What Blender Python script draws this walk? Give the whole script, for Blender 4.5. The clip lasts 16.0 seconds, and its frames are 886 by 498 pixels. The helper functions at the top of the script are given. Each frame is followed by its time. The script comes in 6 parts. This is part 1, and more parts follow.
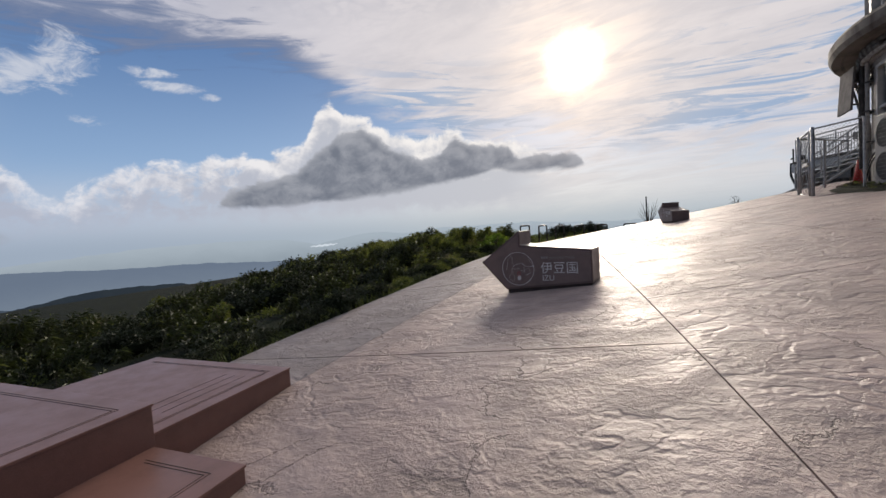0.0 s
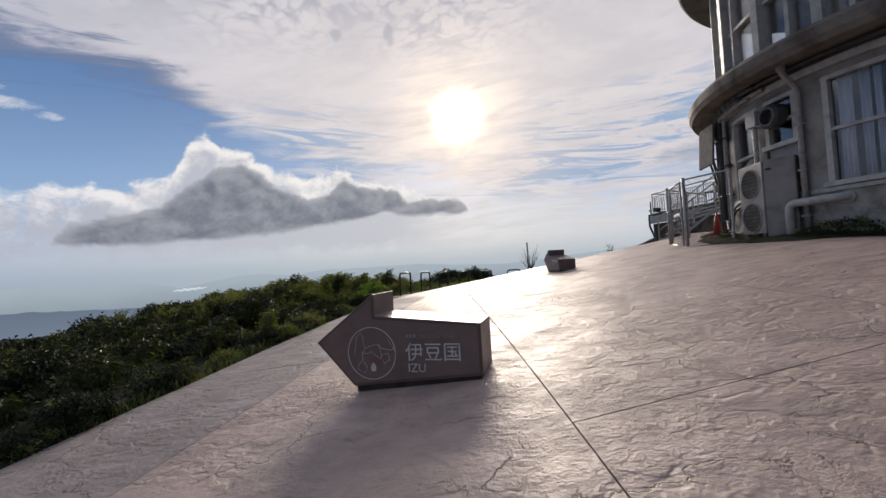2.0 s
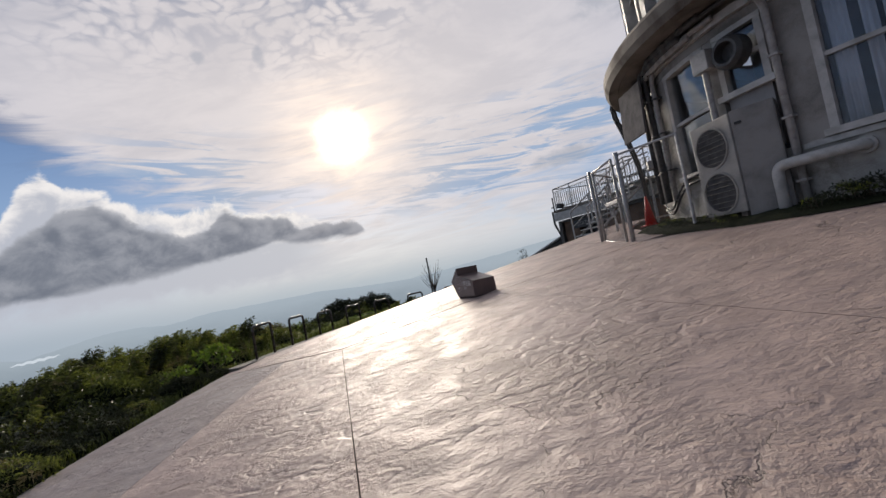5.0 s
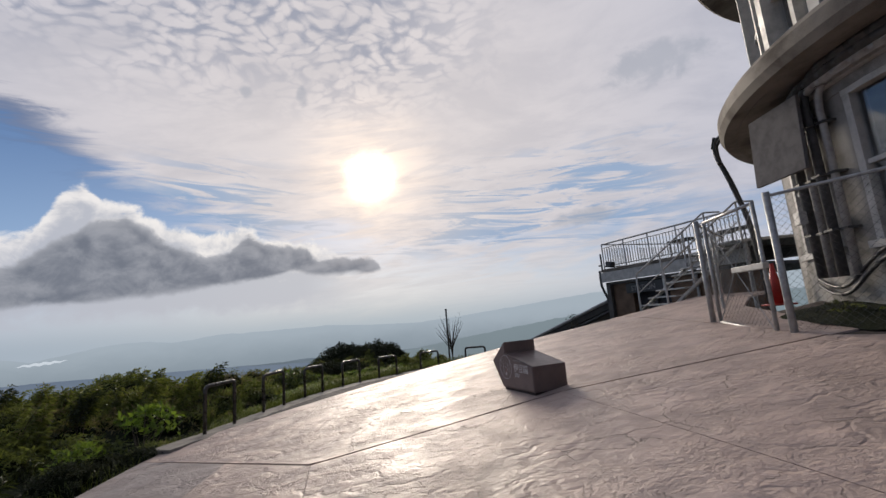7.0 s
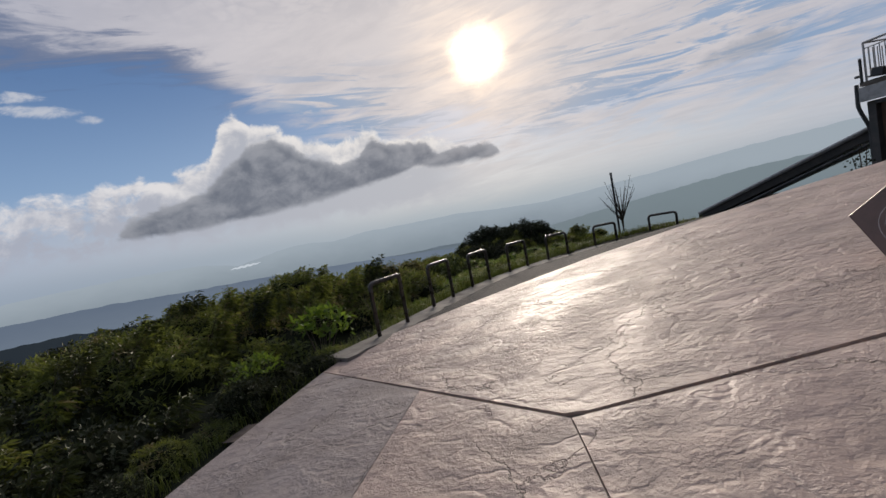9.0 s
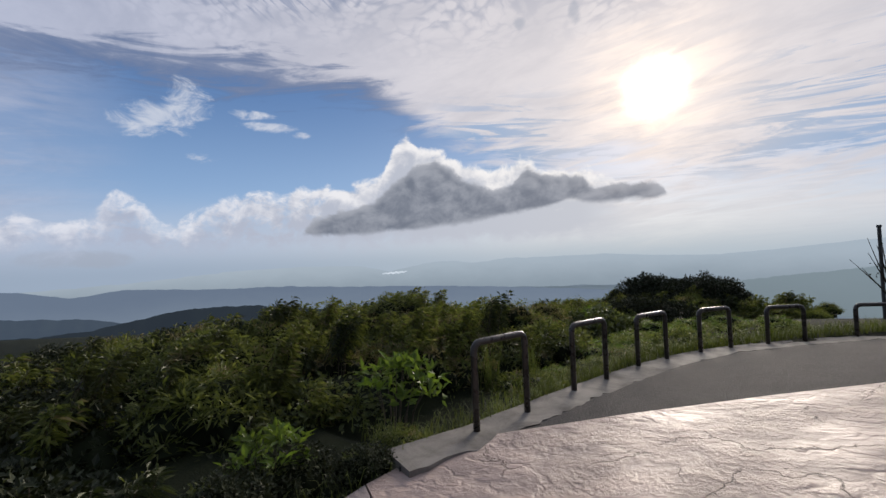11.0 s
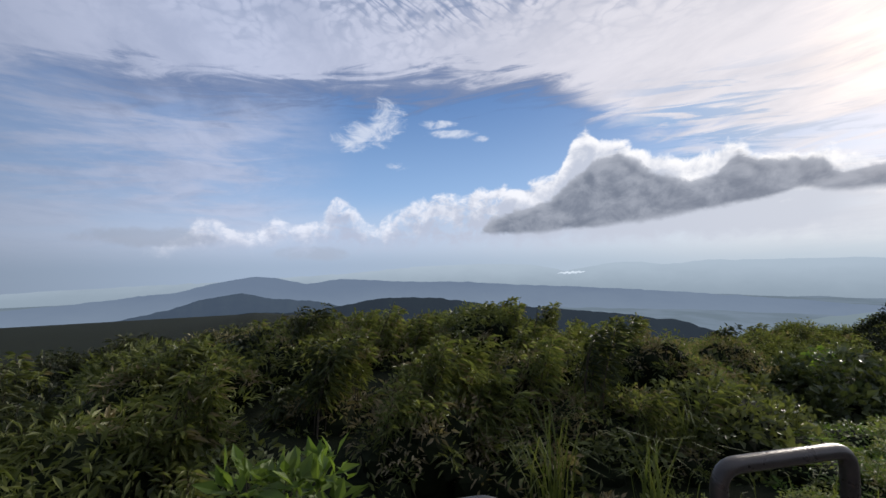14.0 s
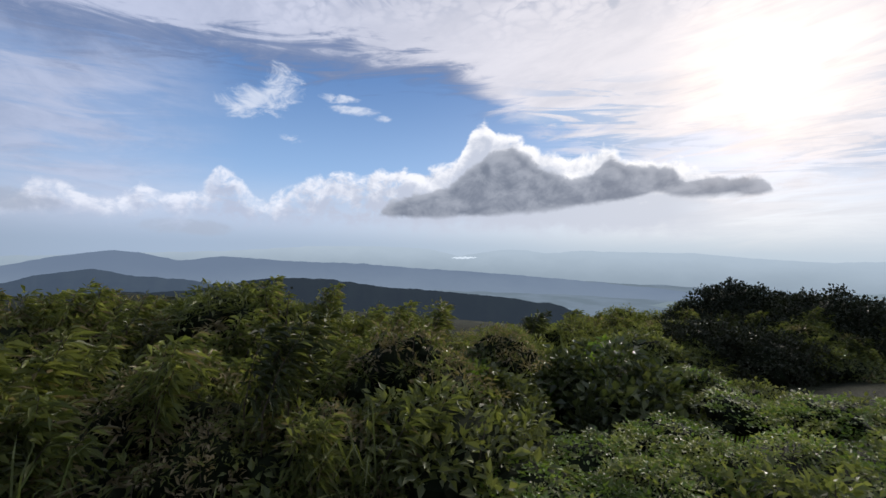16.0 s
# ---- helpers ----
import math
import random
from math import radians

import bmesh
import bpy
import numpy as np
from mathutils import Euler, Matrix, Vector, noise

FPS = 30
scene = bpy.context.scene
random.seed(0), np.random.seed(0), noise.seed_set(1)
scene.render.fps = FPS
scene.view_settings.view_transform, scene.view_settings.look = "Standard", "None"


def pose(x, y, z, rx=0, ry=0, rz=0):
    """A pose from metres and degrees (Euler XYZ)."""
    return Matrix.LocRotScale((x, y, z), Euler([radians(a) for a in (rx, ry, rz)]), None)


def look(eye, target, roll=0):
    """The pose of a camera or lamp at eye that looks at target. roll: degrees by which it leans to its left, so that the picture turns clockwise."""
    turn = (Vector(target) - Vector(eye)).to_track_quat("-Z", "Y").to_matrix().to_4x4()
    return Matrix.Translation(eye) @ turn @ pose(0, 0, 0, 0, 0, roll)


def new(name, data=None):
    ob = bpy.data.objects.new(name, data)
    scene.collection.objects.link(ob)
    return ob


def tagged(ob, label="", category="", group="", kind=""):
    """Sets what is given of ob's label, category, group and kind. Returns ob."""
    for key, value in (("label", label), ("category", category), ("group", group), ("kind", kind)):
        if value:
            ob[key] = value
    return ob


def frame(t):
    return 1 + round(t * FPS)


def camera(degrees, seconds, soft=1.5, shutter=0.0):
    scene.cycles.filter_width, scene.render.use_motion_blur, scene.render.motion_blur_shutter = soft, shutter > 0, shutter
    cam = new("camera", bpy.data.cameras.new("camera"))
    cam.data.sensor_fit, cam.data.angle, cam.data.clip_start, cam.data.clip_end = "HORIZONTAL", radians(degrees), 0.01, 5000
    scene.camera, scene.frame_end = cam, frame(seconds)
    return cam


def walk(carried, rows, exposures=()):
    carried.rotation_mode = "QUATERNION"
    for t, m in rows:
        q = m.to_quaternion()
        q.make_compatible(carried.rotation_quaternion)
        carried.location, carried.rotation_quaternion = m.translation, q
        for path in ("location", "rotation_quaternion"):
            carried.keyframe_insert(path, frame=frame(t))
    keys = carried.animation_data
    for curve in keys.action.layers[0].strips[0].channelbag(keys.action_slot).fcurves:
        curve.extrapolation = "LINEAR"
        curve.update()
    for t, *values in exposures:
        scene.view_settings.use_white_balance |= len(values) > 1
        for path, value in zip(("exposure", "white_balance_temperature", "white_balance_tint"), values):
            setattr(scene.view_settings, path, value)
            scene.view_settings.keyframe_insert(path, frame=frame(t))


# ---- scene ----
cam = camera(93.5, 16.0)
PATH = [
    (0, (0.328, -8.072, 1.048), (-0.741, -6.385, 0.946), -3.5),
    (0.5, (0.085, -7.554, 1.07), (-0.822, -5.772, 1.009), -2.3),
    (1, (-0.037, -7.041, 1.113), (-0.627, -5.132, 1.028), -3.0),
    (1.5, (-0.149, -6.471, 1.163), (-0.893, -4.616, 1.094), -4.4),
    (2, (-0.195, -5.835, 1.189), (-0.777, -3.922, 1.258), -3.2),
    (2.5, (-0.162, -5.088, 1.233), (-0.34, -3.102, 1.397), -2.0),
    (3, (-0.329, -4.504, 1.266), (-0.557, -2.521, 1.396), -4.6),
    (3.5, (-0.425, -3.955, 1.31), (-0.494, -1.957, 1.383), -8.8),
    (6, (-0.696, -0.712, 1.647), (-0.844, 1.277, 1.799), -12.1),
    (6.5, (-0.879, -0.033, 1.778), (-1.088, 1.937, 2.051), -10.2),
    (7, (-1.053, 0.67, 1.805), (-1.207, 2.638, 2.124), -4.7),
    (7.5, (-1.416, 1.234, 1.825), (-1.667, 3.185, 2.187), -2.7),
    (8, (-1.772, 1.801, 1.799), (-2.296, 3.712, 2.073), -3.6),
    (8.5, (-2.223, 2.194, 1.744), (-3.186, 3.945, 1.83), -8.0),
    (9, (-2.54, 2.739, 1.698), (-3.324, 4.572, 1.548), -10.8),
    (9.5, (-2.893, 3.21, 1.633), (-3.967, 4.88, 1.392), -8.4),
    (12, (-4.013, 6.071, 1.736), (-5.465, 7.42, 2.004), -0.4),
    (12.5, (-4.209, 6.58, 1.74), (-5.818, 7.744, 1.977), -2.5),
    (13, (-4.436, 7.047, 1.698), (-6.056, 8.192, 1.948), -0.2),
    (13.5, (-4.617, 7.505, 1.689), (-6.324, 8.532, 1.87), -1.3),
    (14, (-4.776, 7.909, 1.677), (-6.595, 8.738, 1.747), -0.8),
    (14.5, (-4.911, 8.567, 1.604), (-6.666, 9.526, 1.635), -1.4),
    (15, (-4.987, 9.206, 1.594), (-6.663, 10.296, 1.61), 0.8),
    (15.5, (-5.023, 9.717, 1.552), (-6.546, 11.013, 1.525), 1.4),
    (16, (-5.061, 10.246, 1.529), (-6.624, 11.493, 1.52), 1.6),
]
EXPOSURES = [(0, 0.0, 6500, 10), (7.0, -0.05, 6500, 10), (8.4, -0.16, 6500, 10), (9.0, -0.20, 6500, 10), (9.7, -0.15, 6450, 10), (12.0, 0.08, 6250, 10), (12.6, 0.02, 6200, 10), (13.5, 0.14, 6150, 10), (16.0, 0.25, 6150, 10)]
walk(cam, [(t, look(eye, target, roll)) for t, eye, target, roll in PATH], EXPOSURES)

# ---- light and sky ----
SUN_AZ, SUN_EL = 14.0, 19.4
sun_dir = Vector((-math.sin(radians(SUN_AZ)) * math.cos(radians(SUN_EL)), math.cos(radians(SUN_AZ)) * math.cos(radians(SUN_EL)), math.sin(radians(SUN_EL))))
sun = new("sun", bpy.data.lights.new("sun", "SUN"))
sun.data.energy, sun.data.angle, sun.data.color = 2.9, radians(20.0), (1.0, 0.88, 0.74)
sun.rotation_mode = "QUATERNION"
sun.rotation_quaternion = sun_dir.to_track_quat("Z", "Y")


class Nodes:
    """Short hand for building node trees."""

    def __init__(self, tree):
        self.t = tree
        tree.nodes.clear()

    def put(self, socket, value):
        if isinstance(value, bpy.types.NodeSocket):
            self.t.links.new(value, socket)
        else:
            socket.default_value = value

    def node(self, kind, ins=None, **props):
        n = self.t.nodes.new(kind)
        for k, v in props.items():
            setattr(n, k, v)
        for k, v in (ins or {}).items():
            self.put(n.inputs[k], v)
        return n

    def m(self, op, a, b=0.0, c=0.0):
        return self.node("ShaderNodeMath", {0: a, 1: b, 2: c}, operation=op).outputs[0]

    def v(self, op, a, b=(0, 0, 0)):
        n = self.node("ShaderNodeVectorMath", {0: a, 1: b}, operation=op)
        return n.outputs["Value"] if op in ("DOT_PRODUCT", "LENGTH") else n.outputs[0]

    def ramp(self, x, a, b, lo=0.0, hi=1.0, smooth=True):
        return self.node("ShaderNodeMapRange", {0: x, 1: a, 2: b, 3: lo, 4: hi}, interpolation_type="SMOOTHSTEP" if smooth else "LINEAR").outputs[0]

    def mix(self, f, a, b, blend="MIX"):
        n = self.node("ShaderNodeMix", {"Factor": f}, data_type="RGBA", blend_type=blend)
        self.put(n.inputs[6], a if isinstance(a, bpy.types.NodeSocket) else (*a, 1.0))
        self.put(n.inputs[7], b if isinstance(b, bpy.types.NodeSocket) else (*b, 1.0))
        return n.outputs[2]

    def noise(self, vec, scale, detail=4.0, rough=0.55, distort=0.0):
        return self.node("ShaderNodeTexNoise", {"Vector": vec, "Scale": scale, "Detail": detail, "Roughness": rough, "Distortion": distort}).outputs[0]

    def xyz(self, x, y, z):
        return self.node("ShaderNodeCombineXYZ", {0: x, 1: y, 2: z}).outputs[0]


def make_world():
    world = bpy.data.worlds.new("sky")
    scene.world = world
    world.use_nodes = True
    n = Nodes(world.node_tree)
    d = n.v("NORMALIZE", n.node("ShaderNodeTexCoord").outputs["Generated"])
    s = n.node("ShaderNodeSeparateXYZ", {0: d}).outputs
    az = n.m("MULTIPLY", n.m("ARCTAN2", n.m("MULTIPLY", s[0], -1.0), s[1]), 57.2958)
    el = n.m("MULTIPLY", n.m("ARCSINE", s[2]), 57.2958)
    sky = n.node("ShaderNodeTexSky", sky_type="NISHITA", sun_disc=False, sun_elevation=radians(SUN_EL), sun_rotation=radians(-SUN_AZ), altitude=770.0, air_density=1.0, dust_density=1.5)
    clear = n.mix(1.0, sky.outputs[0], (0.085, 0.085, 0.085), "MULTIPLY")
    # clear air: deep blue away from the sun, pale near the horizon
    clear = n.mix(0.75, clear, n.mix(n.ramp(el, 3, 26), (0.30, 0.46, 0.72), (0.085, 0.19, 0.43)))
    sundist = n.m("MULTIPLY", n.m("ARCCOSINE", n.v("DOT_PRODUCT", d, tuple(sun_dir))), 57.2958)
    lit = n.ramp(sundist, 75, 5)
    # high thin cloud, on a plane overhead
    up = n.m("ADD", s[2], 0.10)
    plane = n.xyz(n.m("DIVIDE", s[0], up), n.m("DIVIDE", s[1], up), 0.0)
    warp = n.v("ADD", plane, n.v("MULTIPLY", n.node("ShaderNodeTexNoise", {"Vector": plane, "Scale": 0.6, "Detail": 3.0}).outputs[1], (1.1, 1.1, 0)))
    streak = n.noise(n.v("MULTIPLY", warp, (0.45, 1.3, 1)), 1.3, 7.0, 0.62)
    flat = n.xyz(n.m("MULTIPLY", az, 0.03), n.m("MULTIPLY", el, 0.16), 0.0)
    band = n.noise(flat, 1.6, 6.0, 0.6, 0.6)
    behind = n.ramp(sundist, 70, 120)

    def blob(a, e, wa, we):
        return n.m("ADD", n.m("POWER", n.m("DIVIDE", n.m("SUBTRACT", az, a), wa), 2.0), n.m("POWER", n.m("DIVIDE", n.m("SUBTRACT", el, e), we), 2.0))

    def profile(rows, lo=-60.0, hi=140.0, top=40.0):
        """Elevation against bearing, both in degrees, along a line of points."""
        node = n.node("ShaderNodeValToRGB", {0: n.ramp(az, lo, hi, smooth=False)})
        ramp = node.color_ramp
        rows = sorted(rows)
        while len(ramp.elements) < len(rows):
            ramp.elements.new(0.5)
        for e, (a, v) in zip(ramp.elements, rows):
            e.position = (a - lo) / (hi - lo)
        for e, (a, v) in zip(ramp.elements, rows):
            e.color = (v / top, v / top, v / top, 1.0)
        return n.m("MULTIPLY", node.outputs[0], top)

    # sheet of high cloud, with its ragged lower edge above the blue
    edge = profile([(140, 14), (102, 20.4), (93, 21.4), (82, 22.4), (74, 23.0), (60, 23.8), (52, 23.2), (47, 20.6), (42, 17.6), (37, 15.4), (33, 14.0), (27, 13.0), (18, 11.5), (6, 9.5), (-10, 9.5), (-20, 11), (-60, 9)])
    wisp = n.noise(n.xyz(n.m("MULTIPLY", az, 0.055), n.m("MULTIPLY_ADD", az, 0.03, n.m("MULTIPLY", el, 0.34)), 0.0), 1.5, 7.0, 0.62, 0.9)
    torn = n.m("ADD", n.m("MULTIPLY", n.m("SUBTRACT", wisp, 0.5), 11.0), n.m("MULTIPLY", n.m("SUBTRACT", streak, 0.5), 5.0))
    above = n.m("ADD", n.m("SUBTRACT", el, edge), torn)
    thin = n.ramp(above, -2.6, 2.2)
    # paler veils to both sides of the blue
    veil = n.m("MAXIMUM", n.m("MULTIPLY", n.ramp(az, 76, 94), n.ramp(n.m("ADD", band, n.m("MULTIPLY", wisp, 0.8)), 0.72, 1.02, 0.30, 0.85)), n.m("MULTIPLY", n.ramp(az, 36, 22), n.ramp(wisp, 0.36, 0.60, 0.35, 0.95)))
    thin = n.m("MULTIPLY", n.m("MAXIMUM", thin, veil), n.ramp(behind, 0.0, 1.0, 1.0, 0.6))
    high = n.mix(lit, (0.46, 0.49, 0.61), (0.76, 0.71, 0.71))
    body = n.noise(n.v("MULTIPLY", warp, (1.0, 1.6, 1.0)), 2.0, 7.0, 0.62)
    high = n.mix(n.ramp(body, 0.62, 0.34, 0.0, 0.5), high, n.mix(lit, (0.29, 0.33, 0.45), (0.56, 0.54, 0.57)))
    # small cells of cloud overhead
    cellv = n.v("ADD", plane, n.v("MULTIPLY", n.node("ShaderNodeTexNoise", {"Vector": plane, "Scale": 4.0, "Detail": 3.0, "Roughness": 0.5}).outputs[1], (0.22, 0.22, 0)))
    cells = n.node("ShaderNodeTexVoronoi", {"Vector": n.v("MULTIPLY", cellv, (1.0, 1.35, 1.0)), "Scale": 22.0}, feature="F1").outputs[0]
    crumb = n.noise(cellv, 22.0, 5.0, 0.6)
    gaps = n.ramp(n.m("ADD", cells, n.m("MULTIPLY", n.m("SUBTRACT", crumb, 0.5), 1.1)), 0.30, 0.92)
    patch = n.m("MULTIPLY", n.ramp(n.m("ADD", el, n.m("MULTIPLY", n.m("SUBTRACT", body, 0.5), 14.0)), 24, 37), n.ramp(az, -14, 16))
    high = n.mix(n.m("MULTIPLY", gaps, n.m("MULTIPLY", patch, 0.95)), high, n.mix(lit, (0.20, 0.25, 0.37), (0.36, 0.38, 0.46)))
    # long ripples
    along = n.m("MULTIPLY_ADD", az, 0.68, n.m("MULTIPLY", el, 0.57))
    across = n.m("MULTIPLY_ADD", az, 0.47, n.m("MULTIPLY", el, -0.82))
    rip = n.noise(n.xyz(n.m("MULTIPLY", along, 0.17), n.m("MULTIPLY", across, 0.95), 0.0), 1.0, 4.0, 0.55, 1.3)
    high = n.mix(n.m("MULTIPLY", n.ramp(rip, 0.52, 0.36), n.ramp(blob(67, 35, 19, 6.5), 1.2, 0.1, 0.0, 0.7)), high, (0.19, 0.24, 0.37))
    col = n.mix(thin, clear, high)
    # dark lining under the edge of the sheet
    lining = n.m("MULTIPLY", n.m("MULTIPLY", n.ramp(above, -3.4, -0.4), n.ramp(above, 2.6, 0.2)), n.m("MULTIPLY", n.ramp(az, 42, 52), n.ramp(az, 118, 96)))
    col = n.mix(n.m("MULTIPLY", lining, 0.62), col, (0.105, 0.15, 0.27))
    # loose white tufts in the blue
    tuft = n.m("MINIMUM", n.m("MINIMUM", blob(76.5, 16.6, 3.2, 1.6), blob(73.0, 19.0, 2.2, 2.2)), n.m("MINIMUM", n.m("MINIMUM", blob(66.0, 18.6, 2.6, 0.5), blob(64.0, 17.4, 2.6, 0.6)), n.m("MINIMUM", blob(60.0, 16.6, 1.0, 0.4), blob(71.5, 13.2, 2.2, 0.5))))
    shred = n.noise(n.xyz(n.m("MULTIPLY", az, 0.12), n.m("MULTIPLY", el, 0.22), 4.0), 2.6, 8.0, 0.68, 0.6)
    col = n.mix(n.m("MULTIPLY", n.ramp(n.m("ADD", tuft, n.m("MULTIPLY", n.m("SUBTRACT", shred, 0.5), 7.0)), 1.5, -0.6), 0.78), col, (0.66, 0.68, 0.74))
    # streaks of blue between the cloud bars about the sun
    bars_of_sky = n.noise(n.xyz(n.m("MULTIPLY", az, 0.05), n.m("MULTIPLY_ADD", az, -0.02, n.m("MULTIPLY", el, 0.42)), 2.0), 1.7, 7.0, 0.64, 0.8)
    slit = n.m("MULTIPLY", n.ramp(bars_of_sky, 0.52, 0.40), n.m("MULTIPLY", n.ramp(el, 7, 10), n.ramp(el, 23, 17)))
    slit = n.m("MULTIPLY", slit, n.m("MULTIPLY", n.ramp(az, 46, 36), n.ramp(az, -32, -20)))
    col = n.mix(n.m("MULTIPLY", slit, n.ramp(sundist, 4.0, 13.0, 0.0, 0.85)), col, n.mix(n.ramp(sundist, 8, 22), (0.48, 0.52, 0.60), (0.27, 0.40, 0.60)))
    # low haze
    hz = n.mix(lit, (0.50, 0.55, 0.66), (0.70, 0.71, 0.71))
    hz = n.mix(n.ramp(el, 4.5, -0.5), hz, n.mix(lit, (0.33, 0.40, 0.50), (0.47, 0.53, 0.57)))
    col = n.mix(n.ramp(n.m("ADD", el, n.m("MULTIPLY", band, 3.0)), 12.0, 0.5), col, hz)
    # cumulus, far off: crests and bases against bearing, frayed by noise and shaded from the sun's side
    flat2 = n.xyz(n.m("MULTIPLY", az, 0.1), n.m("MULTIPLY", el, 0.12), 0.0)
    fine = n.noise(flat2, 4.2, 9.0, 0.66, 0.3)
    big = n.noise(flat2, 1.6, 3.0, 0.5)
    fluff = n.noise(flat2, 3.2, 9.0, 0.62, 0.35)
    toward = n.noise(n.v("ADD", flat2, (-0.08, 0.10, 0.0)), 3.2, 6.0, 0.58, 0.35)
    bulge = n.m("SUBTRACT", fluff, toward)
    fray = n.m("ADD", n.m("MULTIPLY", n.m("SUBTRACT", fluff, 0.5), 4.6), n.m("MULTIPLY", n.m("SUBTRACT", big, 0.5), 1.2))
    white_top = profile([(104, 0), (98, 3.6), (95.7, 5.8), (93.7, 5.6), (91, 4.4), (89.5, 4.4), (87.6, 6.2), (85.4, 5.4), (81.8, 6.7), (80.0, 8.4), (78.3, 8.6), (76, 6.0), (74.5, 5.6), (71.5, 7.6), (68, 8.8), (63.7, 9.2), (59, 10), (52.5, 10.6), (49.6, 11.8), (48.0, 16.2), (46, 17.5), (44.8, 15.2), (42.0, 14.9), (39, 13.4), (35, 11.6), (31, 13.1), (27, 11.6), (22, 11.0), (17, 9.6), (12, 7)])
    rag = n.m("ADD", n.m("SUBTRACT", white_top, el), fray)
    mass = n.m("MULTIPLY", n.m("MULTIPLY", n.ramp(rag, -0.25, 0.8), n.ramp(n.m("ADD", el, fray), 1.2, 4.2)), n.m("MULTIPLY", n.ramp(az, 15, 24), n.ramp(n.m("ADD", fine, n.ramp(az, 62, 48, 0.0, 0.4)), 0.36, 0.56, 0.30, 1.0)))
    white = n.mix(lit, (0.76, 0.76, 0.81), (0.97, 0.92, 0.87))
    shade = n.mix(lit, (0.42, 0.45, 0.55), (0.56, 0.57, 0.61))
    pale = n.mix(n.ramp(n.m("ADD", n.m("MULTIPLY", bulge, 2.1), n.m("MULTIPLY", rag, -0.19)), -0.80, 0.10), shade, white)
    col = n.mix(n.m("MULTIPLY", mass, n.ramp(az, 62, 74, 0.96, 0.88)), col, pale)
    dark_top = profile([(62.5, 2), (60.2, 4.4), (58.3, 6.6), (54.4, 7.1), (50.8, 8.6), (48, 10.6), (45, 13.1), (42.3, 13.9), (40.2, 12.4), (37.3, 10.5), (34.6, 9.3), (31.6, 10.3), (30.2, 12.2), (28.6, 11.7), (27, 10.7), (24.9, 10.8), (22.8, 10.4), (21.6, 9.0), (18.5, 9.2), (16, 9.1), (13.9, 8.4), (12.2, 6.0)])
    dark_base = profile([(62, 4.2), (57.7, 3.7), (46.8, 4.3), (37.8, 5.1), (29.4, 6.2), (24.6, 7.3), (21.5, 6.8), (17.8, 6.6), (13.9, 6.7), (12, 7.2)])
    lump = n.m("ADD", n.m("SUBTRACT", dark_top, el), n.m("MULTIPLY", fray, 0.55))
    under = n.m("ADD", n.m("SUBTRACT", el, dark_base), n.m("MULTIPLY", fray, 0.30))
    thick = n.m("MULTIPLY", n.ramp(lump, -0.15, 0.55), n.ramp(under, -0.25, 0.50))
    grey = n.mix(n.ramp(n.m("MULTIPLY_ADD", bulge, 1.15, n.m("MULTIPLY", n.m("SUBTRACT", big, 0.5), 0.6)), -0.34, 0.36), (0.155, 0.175, 0.22), (0.325, 0.34, 0.385))
    grey = n.mix(n.ramp(lump, 1.3, 0.0, 0.0, 0.45), grey, (0.50, 0.51, 0.55))
    col = n.mix(n.m("MULTIPLY", thick, 0.95), col, grey)
    # low grey banks and scraps
    scrap = n.m("MINIMUM", n.m("MINIMUM", blob(82.5, 1.5, 4.5, 1.0), blob(100, 3.4, 7.0, 1.2)), n.m("MINIMUM", n.m("MINIMUM", blob(-26, 27.6, 6.5, 2.4), blob(-15.5, 11.4, 4.5, 1.2)), n.m("MINIMUM", blob(22.8, 29.2, 0.9, 1.1), blob(30.0, 29.2, 1.0, 0.9))))
    col = n.mix(n.m("MULTIPLY", n.ramp(n.m("ADD", scrap, n.m("MULTIPLY", fray, 0.7)), 1.3, 0.1), 0.58), col, (0.36, 0.39, 0.46))
    # veiled sun and its aureole
    soft = n.m("ADD", sundist, n.m("MULTIPLY", n.m("SUBTRACT", fine, 0.5), 2.0))
    core = n.m("MULTIPLY", n.m("POWER", n.ramp(soft, 5.4, 0.6), 2.4), 4.0)
    glow = n.m("ADD", core, n.m("MULTIPLY", n.m("POWER", n.ramp(sundist, 16.0, 2.0, smooth=False), 2.2), n.m("MULTIPLY", n.ramp(wisp, 0.34, 0.66, 0.45, 1.3), 0.32)))
    glow = n.m("ADD", glow, n.m("MULTIPLY", n.m("POWER", n.ramp(sundist, 42.0, 5.0, smooth=False), 2.0), 0.04))
    col = n.mix(1.0, col, n.mix(1.0, n.xyz(glow, glow, glow), (1.0, 0.72, 0.46), "MULTIPLY"), "ADD")
    halo = n.m("MULTIPLY", n.m("POWER", n.ramp(sundist, 12.0, 2.5, smooth=False), 1.6), n.ramp(wisp, 0.36, 0.62, 0.10, 0.26))
    col = n.mix(1.0, col, n.mix(1.0, n.xyz(halo, halo, halo), (1.0, 0.62, 0.20), "MULTIPLY"), "ADD")
    col = n.mix(n.m("MULTIPLY", behind, 0.58), col, (0.055, 0.062, 0.078))
    bg = n.node("ShaderNodeBackground", {0: col, 1: 1.0})
    n.node("ShaderNodeOutputWorld", {0: bg.outputs[0]})


make_world()


# ---- materials ----
def material(name):
    mat = bpy.data.materials.new(name)
    mat.use_nodes = True
    n = Nodes(mat.node_tree)
    n.obj = n.node("ShaderNodeTexCoord").outputs["Object"]
    n.world = n.node("ShaderNodeNewGeometry").outputs["Position"]
    n.rand = n.node("ShaderNodeObjectInfo").outputs["Random"]
    return mat, n


